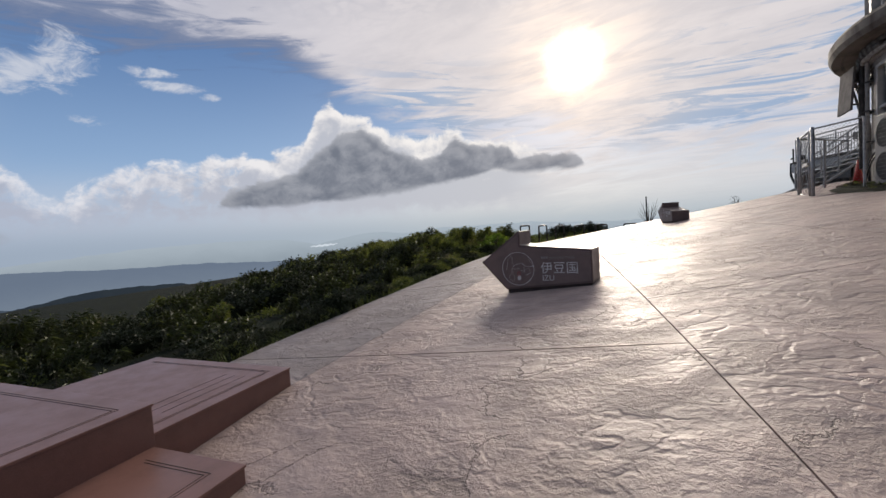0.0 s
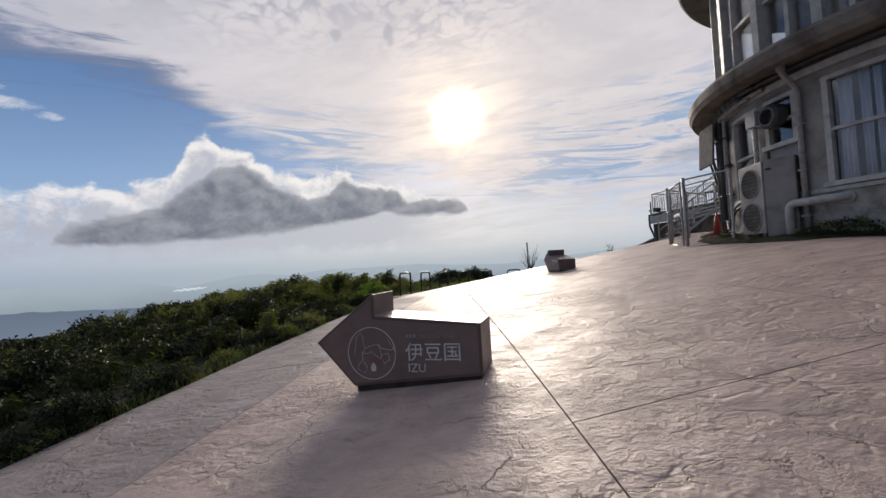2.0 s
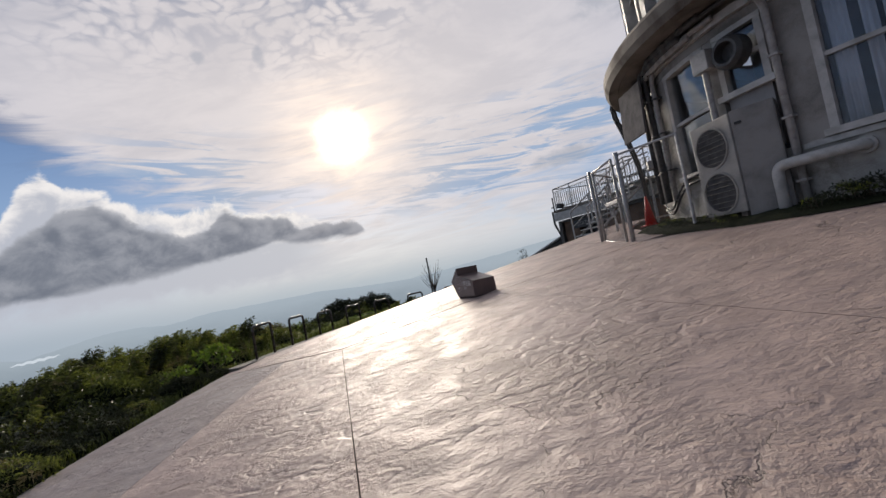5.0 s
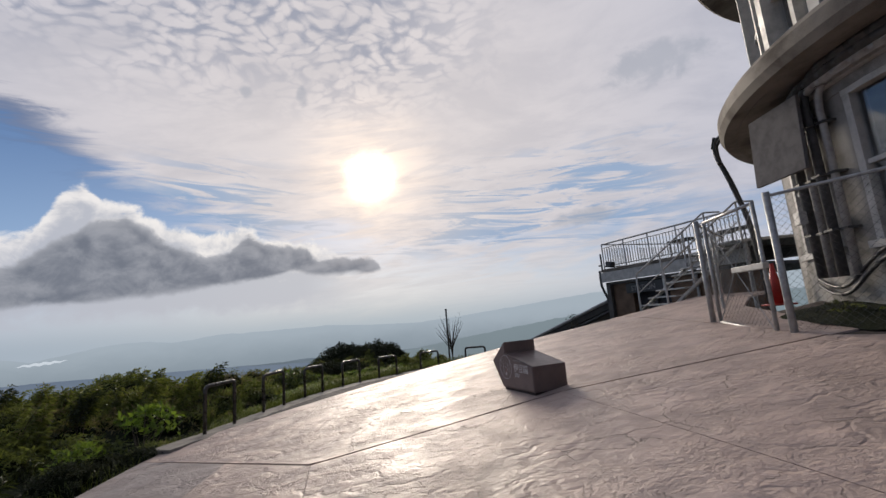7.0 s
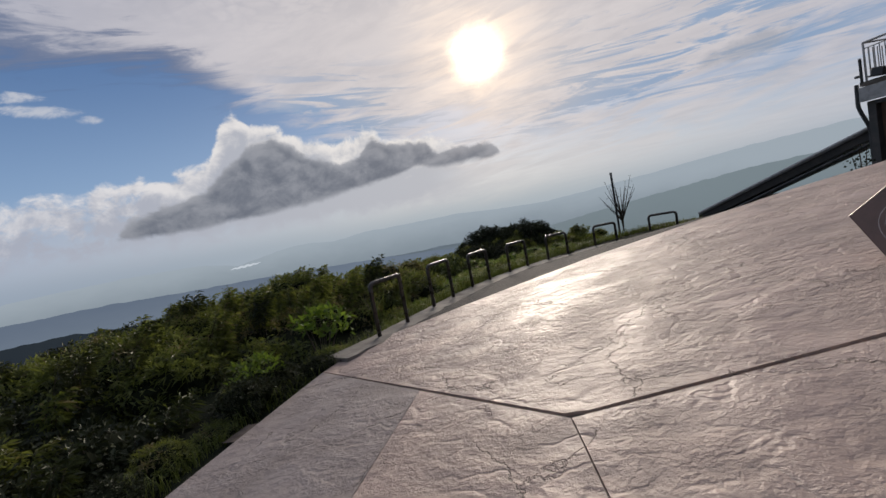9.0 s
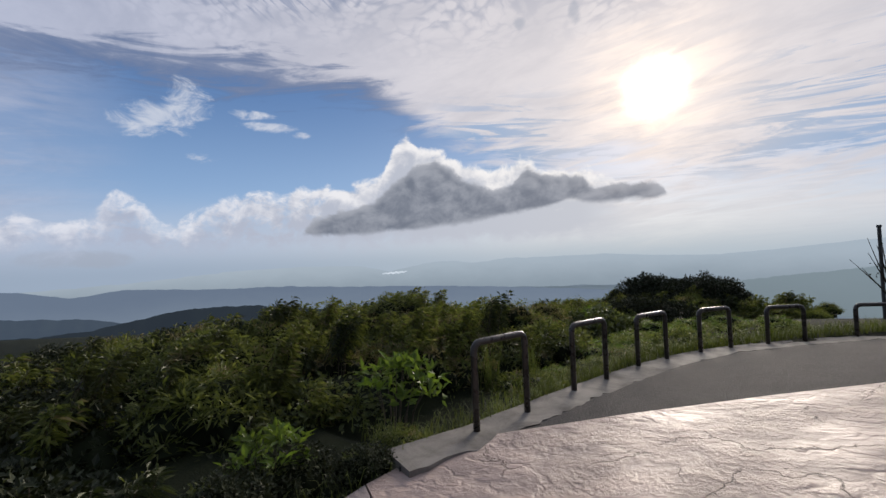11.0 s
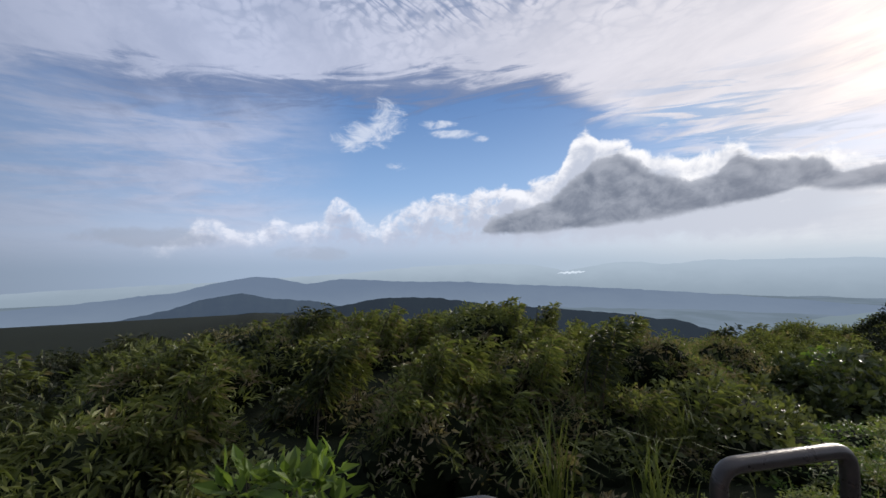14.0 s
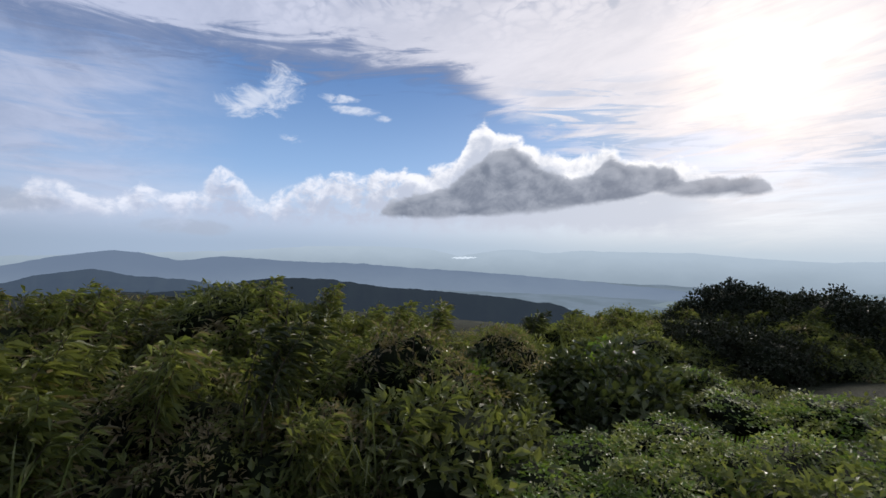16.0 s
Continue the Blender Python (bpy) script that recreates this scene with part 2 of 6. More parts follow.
def finish(n, color, rough=0.5, metal=0.0, bump=None, strength=0.3, distance=0.01, spec=0.5, extra=None):
    p = n.node("ShaderNodeBsdfPrincipled", {"Base Color": color if isinstance(color, bpy.types.NodeSocket) else (*color, 1.0), "Roughness": rough, "Metallic": metal, "Specular IOR Level": spec})
    if bump is not None:
        b = n.node("ShaderNodeBump", {"Height": bump, "Strength": strength, "Distance": distance})
        n.t.links.new(b.outputs[0], p.inputs["Normal"])
    for k, v in (extra or {}).items():
        n.put(p.inputs[k], v)
    n.node("ShaderNodeOutputMaterial", {0: p.outputs[0]})
    return p


def worn(name, base, dark, rough=0.5, metal=0.0, scale=6.0, grain=90.0, bump=0.15, spec=0.5, amount=0.5):
    """A paint, concrete or metal with blotches, grain and fine relief."""
    mat, n = material(name)
    a = n.noise(n.world, scale, 6.0, 0.6, 0.4)
    g = n.noise(n.world, grain, 3.0, 0.6)
    f = n.m("MULTIPLY", n.ramp(n.m("MULTIPLY_ADD", g, 0.35, a), 0.5, 0.95), amount * 2)
    finish(n, n.mix(f, base, dark), n.ramp(a, 0.3, 0.7, rough - 0.08, min(1.0, rough + 0.10)), metal, n.m("MULTIPLY_ADD", a, 0.5, g), bump, 0.004, spec)
    return mat


def stamped_concrete(name, light, dark, dull):
    mat, n = material(name)
    p = n.world
    w = n.v("ADD", p, n.v("MULTIPLY", n.node("ShaderNodeTexNoise", {"Vector": p, "Scale": 1.6, "Detail": 5.0}).outputs[1], (0.22, 0.22, 0)))
    ridge = n.noise(n.v("MULTIPLY", w, (1.0, 1.35, 1.0)), 2.3, 6.0, 0.60, 0.1)
    fine = n.noise(p, 24.0, 4.0, 0.6)
    chip = n.noise(n.v("MULTIPLY", w, (1.0, 1.3, 1.0)), 11.0, 6.0, 0.66, 0.2)
    w2 = n.v("ADD", p, n.v("MULTIPLY", n.node("ShaderNodeTexNoise", {"Vector": p, "Scale": 1.3, "Detail": 7.0, "Roughness": 0.62}).outputs[1], (0.95, 0.95, 0)))
    crack = n.node("ShaderNodeTexVoronoi", {"Vector": w2, "Scale": 0.62}, feature="DISTANCE_TO_EDGE").outputs[0]
    crack2 = n.node("ShaderNodeTexVoronoi", {"Vector": n.v("MULTIPLY", n.v("ADD", w2, (5.3, 1.7, 0)), (1.0, 1.5, 1.0)), "Scale": 1.1}, feature="DISTANCE_TO_EDGE").outputs[0]
    keep = n.ramp(n.noise(p, 1.1, 2.0), 0.47, 0.56)
    keep2 = n.ramp(n.noise(n.v("ADD", p, (3.0, 8.0, 0)), 1.7, 2.0), 0.54, 0.62)
    line = n.m("MAXIMUM", n.m("MULTIPLY", n.ramp(crack, 0.007, 0.0), keep), n.m("MULTIPLY", n.ramp(crack2, 0.008, 0.0), keep2))
    sharp = n.m("ABSOLUTE", n.m("SUBTRACT", n.noise(n.v("MULTIPLY", w, (1.2, 1.6, 1)), 2.0, 3.0, 0.5), 0.5))
    fold = n.ramp(sharp, 0.0, 0.06, 0.0, 1.0)
    chip = n.m("MULTIPLY_ADD", n.noise(p, 30.0, 3.0, 0.6, 0.6), 0.45, chip)
    amount = n.ramp(n.noise(p, 1.3, 3.0), 0.38, 0.62, 0.30, 1.25)
    fine = n.m("MULTIPLY", fine, amount)
    chip = n.m("MULTIPLY", n.m("SUBTRACT", chip, 0.5), amount)
    h = n.m("ADD", n.m("ADD", n.m("MULTIPLY_ADD", chip, 0.52, n.m("MULTIPLY", ridge, 1.25)), n.m("MULTIPLY", fine, 0.19)), n.m("ADD", n.m("MULTIPLY", line, -0.30), n.m("MULTIPLY", n.m("MULTIPLY", fold, n.ramp(n.noise(p, 0.9, 2.0), 0.42, 0.58)), 0.20)))
    stain = n.noise(p, 0.8, 5.0, 0.6)
    col = n.mix(n.ramp(stain, 0.35, 0.7), light, dark)
    col = n.mix(n.m("MULTIPLY", n.ramp(ridge, 0.62, 0.36), 0.35), col, (0.17, 0.14, 0.13))
    col = n.mix(n.m("MULTIPLY", line, 0.45), col, (0.07, 0.055, 0.05))
    rough = n.m("ADD", n.ramp(ridge, 0.35, 0.7, 0.42 + dull, 0.30 + dull), n.m("MULTIPLY", fine, 0.12))
    finish(n, col, rough, 0.0, h, 0.95, 0.040, 0.31)
    return mat


def sign_stone(name, base):
    mat, n = material(name)
    g = n.noise(n.world, 160.0, 3.0, 0.7)
    a = n.noise(n.world, 4.0, 5.0, 0.6)
    col = n.mix(n.ramp(n.m("MULTIPLY_ADD", g, 0.5, n.m("MULTIPLY", a, 0.5)), 0.4, 0.65), base, tuple(c * 0.72 for c in base))
    finish(n, col, n.ramp(a, 0.3, 0.7, 0.30, 0.42), 0.0, g, 0.06, 0.002)
    return mat


def leafy(name, base, tip, rough=0.42, trans=0.25):
    mat, n = material(name)
    isl = n.node("ShaderNodeNewGeometry").outputs["Random Per Island"]
    col = n.mix(isl, base, tip)
    tone = n.noise(n.world, 2.6, 3.0)
    col = n.mix(n.ramp(tone, 0.40, 0.62), n.mix(0.40, col, (0.012, 0.018, 0.008)), col)
    col = n.mix(n.m("MULTIPLY", n.rand, 0.16), col, (0.13, 0.12, 0.045))
    p = n.node("ShaderNodeBsdfPrincipled", {"Base Color": col, "Roughness": rough + 0.05, "Specular IOR Level": 0.3})
    tr = n.node("ShaderNodeBsdfTranslucent", {0: n.mix(1.0, col, (1.55, 1.6, 0.8), "MULTIPLY")})
    sh = n.node("ShaderNodeMixShader", {0: trans, 1: p.outputs[0], 2: tr.outputs[0]})
    n.node("ShaderNodeOutputMaterial", {0: sh.outputs[0]})
    return mat


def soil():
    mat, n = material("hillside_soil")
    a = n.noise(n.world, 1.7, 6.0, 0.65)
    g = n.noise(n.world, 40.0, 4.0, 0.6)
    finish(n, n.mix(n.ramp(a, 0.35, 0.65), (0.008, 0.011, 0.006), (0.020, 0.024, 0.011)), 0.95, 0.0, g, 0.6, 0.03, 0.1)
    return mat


def asphalt():
    mat, n = material("asphalt")
    g = n.node("ShaderNodeTexVoronoi", {"Vector": n.world, "Scale": 75.0}).outputs[0]
    a = n.noise(n.world, 2.2, 5.0, 0.6)
    col = n.mix(n.ramp(g, 0.15, 0.55), (0.12, 0.11, 0.105), (0.035, 0.033, 0.034))
    finish(n, n.mix(n.m("MULTIPLY", a, 0.5), col, (0.07, 0.06, 0.055)), 0.85, 0.0, g, 0.8, 0.008, 0.2)
    return mat


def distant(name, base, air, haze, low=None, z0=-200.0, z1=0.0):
    """Far wooded hills: the haze of the air between is painted into them as emission."""
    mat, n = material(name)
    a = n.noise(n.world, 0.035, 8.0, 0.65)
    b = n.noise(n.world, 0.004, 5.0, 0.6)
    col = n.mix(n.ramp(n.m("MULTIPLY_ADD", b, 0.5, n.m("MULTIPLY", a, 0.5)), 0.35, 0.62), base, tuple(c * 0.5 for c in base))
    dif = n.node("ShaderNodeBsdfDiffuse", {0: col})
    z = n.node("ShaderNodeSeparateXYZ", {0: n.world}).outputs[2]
    # haze colour from foot to crest, given off by the hill surface itself
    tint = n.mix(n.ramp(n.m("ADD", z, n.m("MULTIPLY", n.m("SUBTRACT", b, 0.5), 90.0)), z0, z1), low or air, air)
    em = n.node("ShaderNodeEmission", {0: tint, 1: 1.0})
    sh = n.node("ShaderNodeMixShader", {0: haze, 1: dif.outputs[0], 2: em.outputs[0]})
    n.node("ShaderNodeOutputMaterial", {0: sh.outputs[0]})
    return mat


def glass(name, tint=(0.02, 0.025, 0.03)):
    mat, n = material(name)
    lw = n.node("ShaderNodeLayerWeight", {0: 0.35}).outputs["Facing"]
    gl = n.node("ShaderNodeBsdfGlossy", {0: (0.85, 0.87, 0.9, 1.0), 1: 0.03})
    tr = n.node("ShaderNodeBsdfTransparent", {0: (0.88, 0.90, 0.92, 1.0)})
    sh = n.node("ShaderNodeMixShader", {0: n.ramp(lw, 0.0, 1.0, 0.05, 0.38), 1: tr.outputs[0], 2: gl.outputs[0]})
    n.node("ShaderNodeOutputMaterial", {0: sh.outputs[0]})
    return mat


CONCRETE = stamped_concrete("stamped_concrete", (0.50, 0.38, 0.325), (0.39, 0.295, 0.25), 0.09)
BORDER = stamped_concrete("border_concrete", (0.33, 0.28, 0.265), (0.27, 0.23, 0.215), 0.22)
JOINT = worn("joint_mortar", (0.14, 0.115, 0.10), (0.045, 0.038, 0.034), 0.95, spec=0.1)
STONE = sign_stone("sign_stone", (0.15, 0.105, 0.095))
STONE_FACE = sign_stone("sign_face_stone", (0.22, 0.16, 0.145))
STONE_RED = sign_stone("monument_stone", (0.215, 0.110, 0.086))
# sides take a darker copy of the top stone, shade put into colour
STONE_RED_SHADED = sign_stone("monument_shaded_side", (0.17, 0.085, 0.068))
ENGRAVE = worn("engraved_white", (0.72, 0.70, 0.68), (0.5, 0.48, 0.46), 0.6)
RED_MARK = worn("red_mark", (0.30, 0.04, 0.03), (0.4, 0.04, 0.03), 0.5)
GROOVE = worn("dark_groove", (0.05, 0.035, 0.03), (0.03, 0.02, 0.02), 0.8)
PLASTER = worn("aged_plaster", (0.30, 0.285, 0.265), (0.13, 0.12, 0.11), 0.75, scale=1.8, bump=0.25)
PLASTER_LOW = worn("stained_plaster", (0.40, 0.385, 0.36), (0.13, 0.12, 0.10), 0.8, scale=2.6, bump=0.35)
SLAB = worn("weathered_concrete", (0.21, 0.185, 0.155), (0.075, 0.062, 0.05), 0.85, scale=1.6, bump=0.45)
FRAME = worn("white_painted_frame", (0.50, 0.485, 0.46), (0.31, 0.30, 0.28), 0.5, scale=5.0)
GLASS = glass("window_glass")
CURTAIN = worn("pale_curtain", (0.74, 0.76, 0.80), (0.6, 0.62, 0.66), 0.9)
# near-black puts the darkness of unlit insides into the colour
UNLIT_DARK = worn("unlit_interior", (0.05, 0.05, 0.055), (0.03, 0.03, 0.03), 0.9)
PIPE = worn("grey_pipe", (0.38, 0.365, 0.35), (0.22, 0.21, 0.20), 0.5, scale=9.0)
CONDUIT = worn("dark_conduit", (0.07, 0.07, 0.07), (0.035, 0.035, 0.035), 0.55)
DIM = worn("dim_lettering", (0.30, 0.29, 0.28), (0.2, 0.19, 0.18), 0.6)
GALV = worn("galvanised_steel", (0.42, 0.42, 0.42), (0.27, 0.27, 0.27), 0.5, 0.5, scale=14.0)
ALU = worn("grey_aluminium", (0.50, 0.49, 0.47), (0.34, 0.33, 0.32), 0.4, 0.6, scale=12.0)
HOOP = worn("dark_painted_steel", (0.055, 0.048, 0.042), (0.075, 0.068, 0.062), 0.30, 0.35, scale=7.0, amount=0.3)
ACBODY = worn("ivory_enamel", (0.27, 0.255, 0.238), (0.17, 0.16, 0.15), 0.5, scale=3.0)
WIRE = worn("dull_fence_wire", (0.14, 0.14, 0.14), (0.09, 0.09, 0.085), 0.6, 0.3)
BLACK = worn("black_plastic", (0.02, 0.02, 0.022), (0.035, 0.035, 0.035), 0.45)
REDPL = worn("red_plastic", (0.48, 0.035, 0.025), (0.3, 0.025, 0.02), 0.5)
PANEL = worn("dull_grey_panel", (0.17, 0.16, 0.157), (0.12, 0.115, 0.11), 0.85, spec=0.05)
BROWN = worn("brown_board", (0.17, 0.105, 0.065), (0.09, 0.06, 0.04), 0.75, scale=3.0)
BOARD = worn("panel_board", (0.27, 0.255, 0.25), (0.19, 0.18, 0.175), 0.5, scale=2.0)
ROOFING = worn("dark_roofing", (0.06, 0.058, 0.055), (0.11, 0.10, 0.09), 0.7, scale=5.0)
KERB = worn("kerb_concrete", (0.24, 0.22, 0.195), (0.11, 0.10, 0.088), 0.85, scale=3.0, bump=0.5, spec=0.25)
SOIL, ASPHALT = soil(), asphalt()
# near-black colour for the shade deep inside the crowns
SHADE_CORE = worn("shaded_foliage", (0.016, 0.021, 0.009), (0.009, 0.012, 0.006), 0.9, spec=0.1)
LEAF_SASA = leafy("bamboo_grass_leaf", (0.072, 0.092, 0.028), (0.215, 0.235, 0.082), 0.38, 0.40)
LEAF_DARK = leafy("dark_shrub_leaf", (0.012, 0.018, 0.009), (0.028, 0.036, 0.014), 0.55, 0.06)
LEAF_BROAD = leafy("broad_shrub_leaf", (0.066, 0.088, 0.036), (0.205, 0.228, 0.085), 0.38, 0.34)
LEAF_GLOSS = leafy("glossy_leaf", (0.040, 0.058, 0.024), (0.14, 0.16, 0.065), 0.32, 0.22)
LEAF_BRIGHT = leafy("fresh_green_leaf", (0.10, 0.17, 0.03), (0.17, 0.25, 0.05), 0.45, 0.4)
LEAF_DRY = leafy("dry_brown_leaf", (0.17, 0.135, 0.072), (0.33, 0.275, 0.165), 0.5, 0.25)
# evergreen leaf with the backlit slope's shade put into its colour
LEAF_EVERGREEN_SHADED = leafy("shaded_evergreen_leaf", (0.013, 0.020, 0.009), (0.036, 0.047, 0.018), 0.5, 0.07)
LEAF_VERGE = leafy("verge_leaf", (0.15, 0.19, 0.05), (0.27, 0.30, 0.10), 0.45, 0.40)
# bamboo leaf again, darker: the slope's shade is put into its colour
LEAF_PLUME_SHADED = leafy("shaded_bamboo_leaf", (0.022, 0.032, 0.012), (0.075, 0.092, 0.030), 0.45, 0.15)
GRASS = leafy("grass_blade", (0.075, 0.105, 0.025), (0.15, 0.175, 0.055), 0.6, 0.3)
TWIG = worn("twig_bark", (0.09, 0.07, 0.05), (0.05, 0.04, 0.03), 0.85)


# ---- geometry helpers ----
def part(name, bm, mat, parent=None, label="", smooth=False):
    me = bpy.data.meshes.new(name)
    bm.normal_update()
    bm.to_mesh(me)
    bm.free()
    for mt in (mat if isinstance(mat, (list, tuple)) else [mat]):
        me.materials.append(mt)
    if smooth:
        me.polygons.foreach_set("use_smooth", [True] * len(me.polygons))
    ob = new(name, me)
    if parent is not None:
        ob.parent = parent
    if label:
        ob["label"] = label
    return ob


def thing(name, at=None, label="", category="", group="", kind=""):
    ob = new(name)
    ob.empty_display_size = 0.1
    if at is not None:
        ob.matrix_basis = at
    return tagged(ob, label, category, group, kind)


def box(bm, lo, hi, m=None, bevel=0.0):
    lo, hi = Vector(lo), Vector(hi)
    r = bmesh.ops.create_cube(bm, size=1.0)
    vs = r["verts"]
    bmesh.ops.scale(bm, vec=hi - lo, verts=vs)
    bmesh.ops.translate(bm, vec=(lo + hi) / 2, verts=vs)
    if bevel:
        es = list({e for v in vs for e in v.link_edges})
        vs = bmesh.ops.bevel(bm, geom=es, offset=bevel, segments=2, affect="EDGES", profile=0.6)["verts"]
    if m is not None:
        bmesh.ops.transform(bm, matrix=m, verts=vs)
    return bm


def boxes(*rows, bevel=0.0, m=None):
    bm = bmesh.new()
    for lo, hi in rows:
        box(bm, lo, hi, m, bevel)
    return bm


def prism(bm, outline, depth, m=None):
    """An outline in the xz plane, extruded along +y."""
    a = [bm.verts.new((x, 0, z)) for x, z in outline]
    b = [bm.verts.new((x, depth, z)) for x, z in outline]
    n = len(a)
    bm.faces.new(a)
    bm.faces.new(b[::-1])
    for i in range(n):
        bm.faces.new((a[i], b[i], b[(i + 1) % n], a[(i + 1) % n]))
    bmesh.ops.recalc_face_normals(bm, faces=bm.faces)
    if m is not None:
        bmesh.ops.transform(bm, matrix=m, verts=a + b)
    return bm


def tube(bm, pts, r, seg=8, cap=True):
    """A round bar along a line of points; r is one radius or one for each point."""
    pts = [Vector(p) for p in pts]
    rs = r if isinstance(r, (list, tuple)) else [r] * len(pts)
    rings, ref = [], None
    for i, p in enumerate(pts):
        d = (pts[min(i + 1, len(pts) - 1)] - pts[max(i - 1, 0)]).normalized()
        if ref is None:
            ref = d.orthogonal().normalized()
        ref = (ref - d * ref.dot(d)).normalized()
        side = d.cross(ref)
        rings.append([bm.verts.new(p + (ref * math.cos(2 * math.pi * k / seg) + side * math.sin(2 * math.pi * k / seg)) * rs[i]) for k in range(seg)])
    for a, b in zip(rings, rings[1:]):
        for k in range(seg):
            bm.faces.new((a[k], a[(k + 1) % seg], b[(k + 1) % seg], b[k]))
    if cap:
        bm.faces.new(rings[0][::-1])
        bm.faces.new(rings[-1])
    return bm


def bars(rows, r, seg=8):
    bm = bmesh.new()
    for pts in rows:
        tube(bm, pts, r, seg)
    return bm


def rounded(pts, r, k=4):
    """Rounds the corners of a line of points."""
    pts = [Vector(p) for p in pts]
    out = [pts[0]]
    for a, b, c in zip(pts, pts[1:], pts[2:]):
        p, q = b + (a - b).normalized() * r, b + (c - b).normalized() * r
        out += [(p * (1 - t) + b * t) * (1 - t) + (b * (1 - t) + q * t) * t for t in (i / k for i in range(k + 1))]
    return out + [pts[-1]]


def lathe(bm, profile, center, a0=0.0, a1=360.0, seg=48):
    """Turns a profile of (radius, z) about a vertical axis; angles in degrees from +x."""
    cx, cy = center
    full = abs(a1 - a0) >= 359.9
    n = seg if full else seg + 1
    rings = []
    for i in range(n):
        a = radians(a0 + (a1 - a0) * i / seg)
        rings.append([bm.verts.new((cx + r * math.cos(a), cy + r * math.sin(a), z)) for r, z in profile])
    for i in range(seg):
        A, B = rings[i], rings[(i + 1) % n]
        for j in range(len(profile)):
            k = (j + 1) % len(profile)
            bm.faces.new((A[j], B[j], B[k], A[k]))
    if not full:
        bm.faces.new(rings[0])
        bm.faces.new(rings[-1][::-1])
    bmesh.ops.recalc_face_normals(bm, faces=bm.faces)
    return bm


def lerp_line(pts, u):
    """The point at u (0..1) along a line of points, by length."""
    pts = [Vector(p) for p in pts]
    ls = [(b - a).length for a, b in zip(pts, pts[1:])]
    s = u * sum(ls)
    for (a, b), l in zip(zip(pts, pts[1:]), ls):
        if s <= l + 1e-9:
            return a.lerp(b, s / l if l else 0)
        s -= l
    return pts[-1]


# ---- ground ----
CENTER = (8.4, 6.0)


def plaza_z(x, y):
    x, y = max(-9.0, min(4.2, x)), max(-15.0, min(14.0, y))
    z = 0.43757 + 0.12828 * x + 0.08617 * y + 0.0018 * x * x + 0.00306 * x * y - 0.0026 * y * y
    return z


EDGE = [(-3.9, -15.0), (-4.9, -8.0), (-5.17, -4.9), (-5.4, -1.0), (-6.1, 4.2), (-6.35, 5.5), (-6.25, 6.83), (-6.2, 7.7)]
FAR_EDGE = [(-6.2, 7.7), (-5.0, 8.75), (-4.0, 9.5), (-3.0, 10.15), (-1.5, 10.75), (0.0, 11.2), (2.3, 11.3)]


def edge_x(y):
    return float(np.interp(y, [p[1] for p in EDGE] + [8.5, 9.6, 10.9, 12.4, 13.3, 14.8, 16.0], [p[0] for p in EDGE] + [-6.2, -6.1, -5.75, -5.2, -4.3, -3.3, -1.5]))


def hill_z(x, y):
    """Ground beyond the paving."""
    out = edge_x(y) - x
    if y > 16.0:
        out = max(out, (y - 16.0) * 0.9 + max(0.0, -1.5 - x) * 0.2)
    if y < 7.7:
        base = plaza_z(max(x, edge_x(y)), y) - 0.06
    else:
        base = 0.05 + 0.035 * max(0.0, x + 6.0)
        base = min(base, plaza_z(x, y) - 0.14)
    if out <= 0:
        return base
    drop = 0.05 * out + 0.012 * out * out if out < 16 else 3.87 + 0.46 * (out - 16)
    return base - min(drop, 240 + out * 0.02) + 0.12 * noise.noise(Vector((x * 0.4, y * 0.4, 0)))


def line_1(y):
    return -2.96 - 0.3325 * (y - 5.13)


def line_2(y):
    return 0.18 - 0.358 * (y - 4.8)


def loft_panel(name, low, high, nu, nv, parent, gap=0.011, cross=0.012, lift=0.0, mat=None):
    """A slab of paving between two lines in plan, following the slope."""
    bm = bmesh.new()
    length = lambda q: sum((Vector(c) - Vector(a)).length for a, c in zip(q, q[1:]))
    ru = gap / 2 / max(0.5, (length(low) + length(high)) / 2)
    rv = cross / 2 / max(0.5, (Vector(high[0]) - Vector(low[0])).length)
    rows = []
    for j in range(nv + 1):
        v = rv + (1 - 2 * rv) * j / nv
        row = []
        for i in range(nu + 1):
            u = ru + (1 - 2 * ru) * i / nu
            p = lerp_line(low, u).lerp(lerp_line(high, u), v)
            row.append(bm.verts.new((p.x, p.y, plaza_z(p.x, p.y) + lift)))
        rows.append(row)
    for a, b in zip(rows, rows[1:]):
        for i in range(nu):
            bm.faces.new((a[i], a[i + 1], b[i + 1], b[i]))
    rim = [e for e in bm.edges if e.is_boundary]
    out = bmesh.ops.extrude_edge_only(bm, edges=rim)
    for v in out["geom"]:
        if isinstance(v, bmesh.types.BMVert):
            v.co.z -= 0.045
    bmesh.ops.recalc_face_normals(bm, faces=bm.faces)
    return part(name, bm, mat or CONCRETE, parent)


def V2(x, y):
    return (x, y, 0.0)


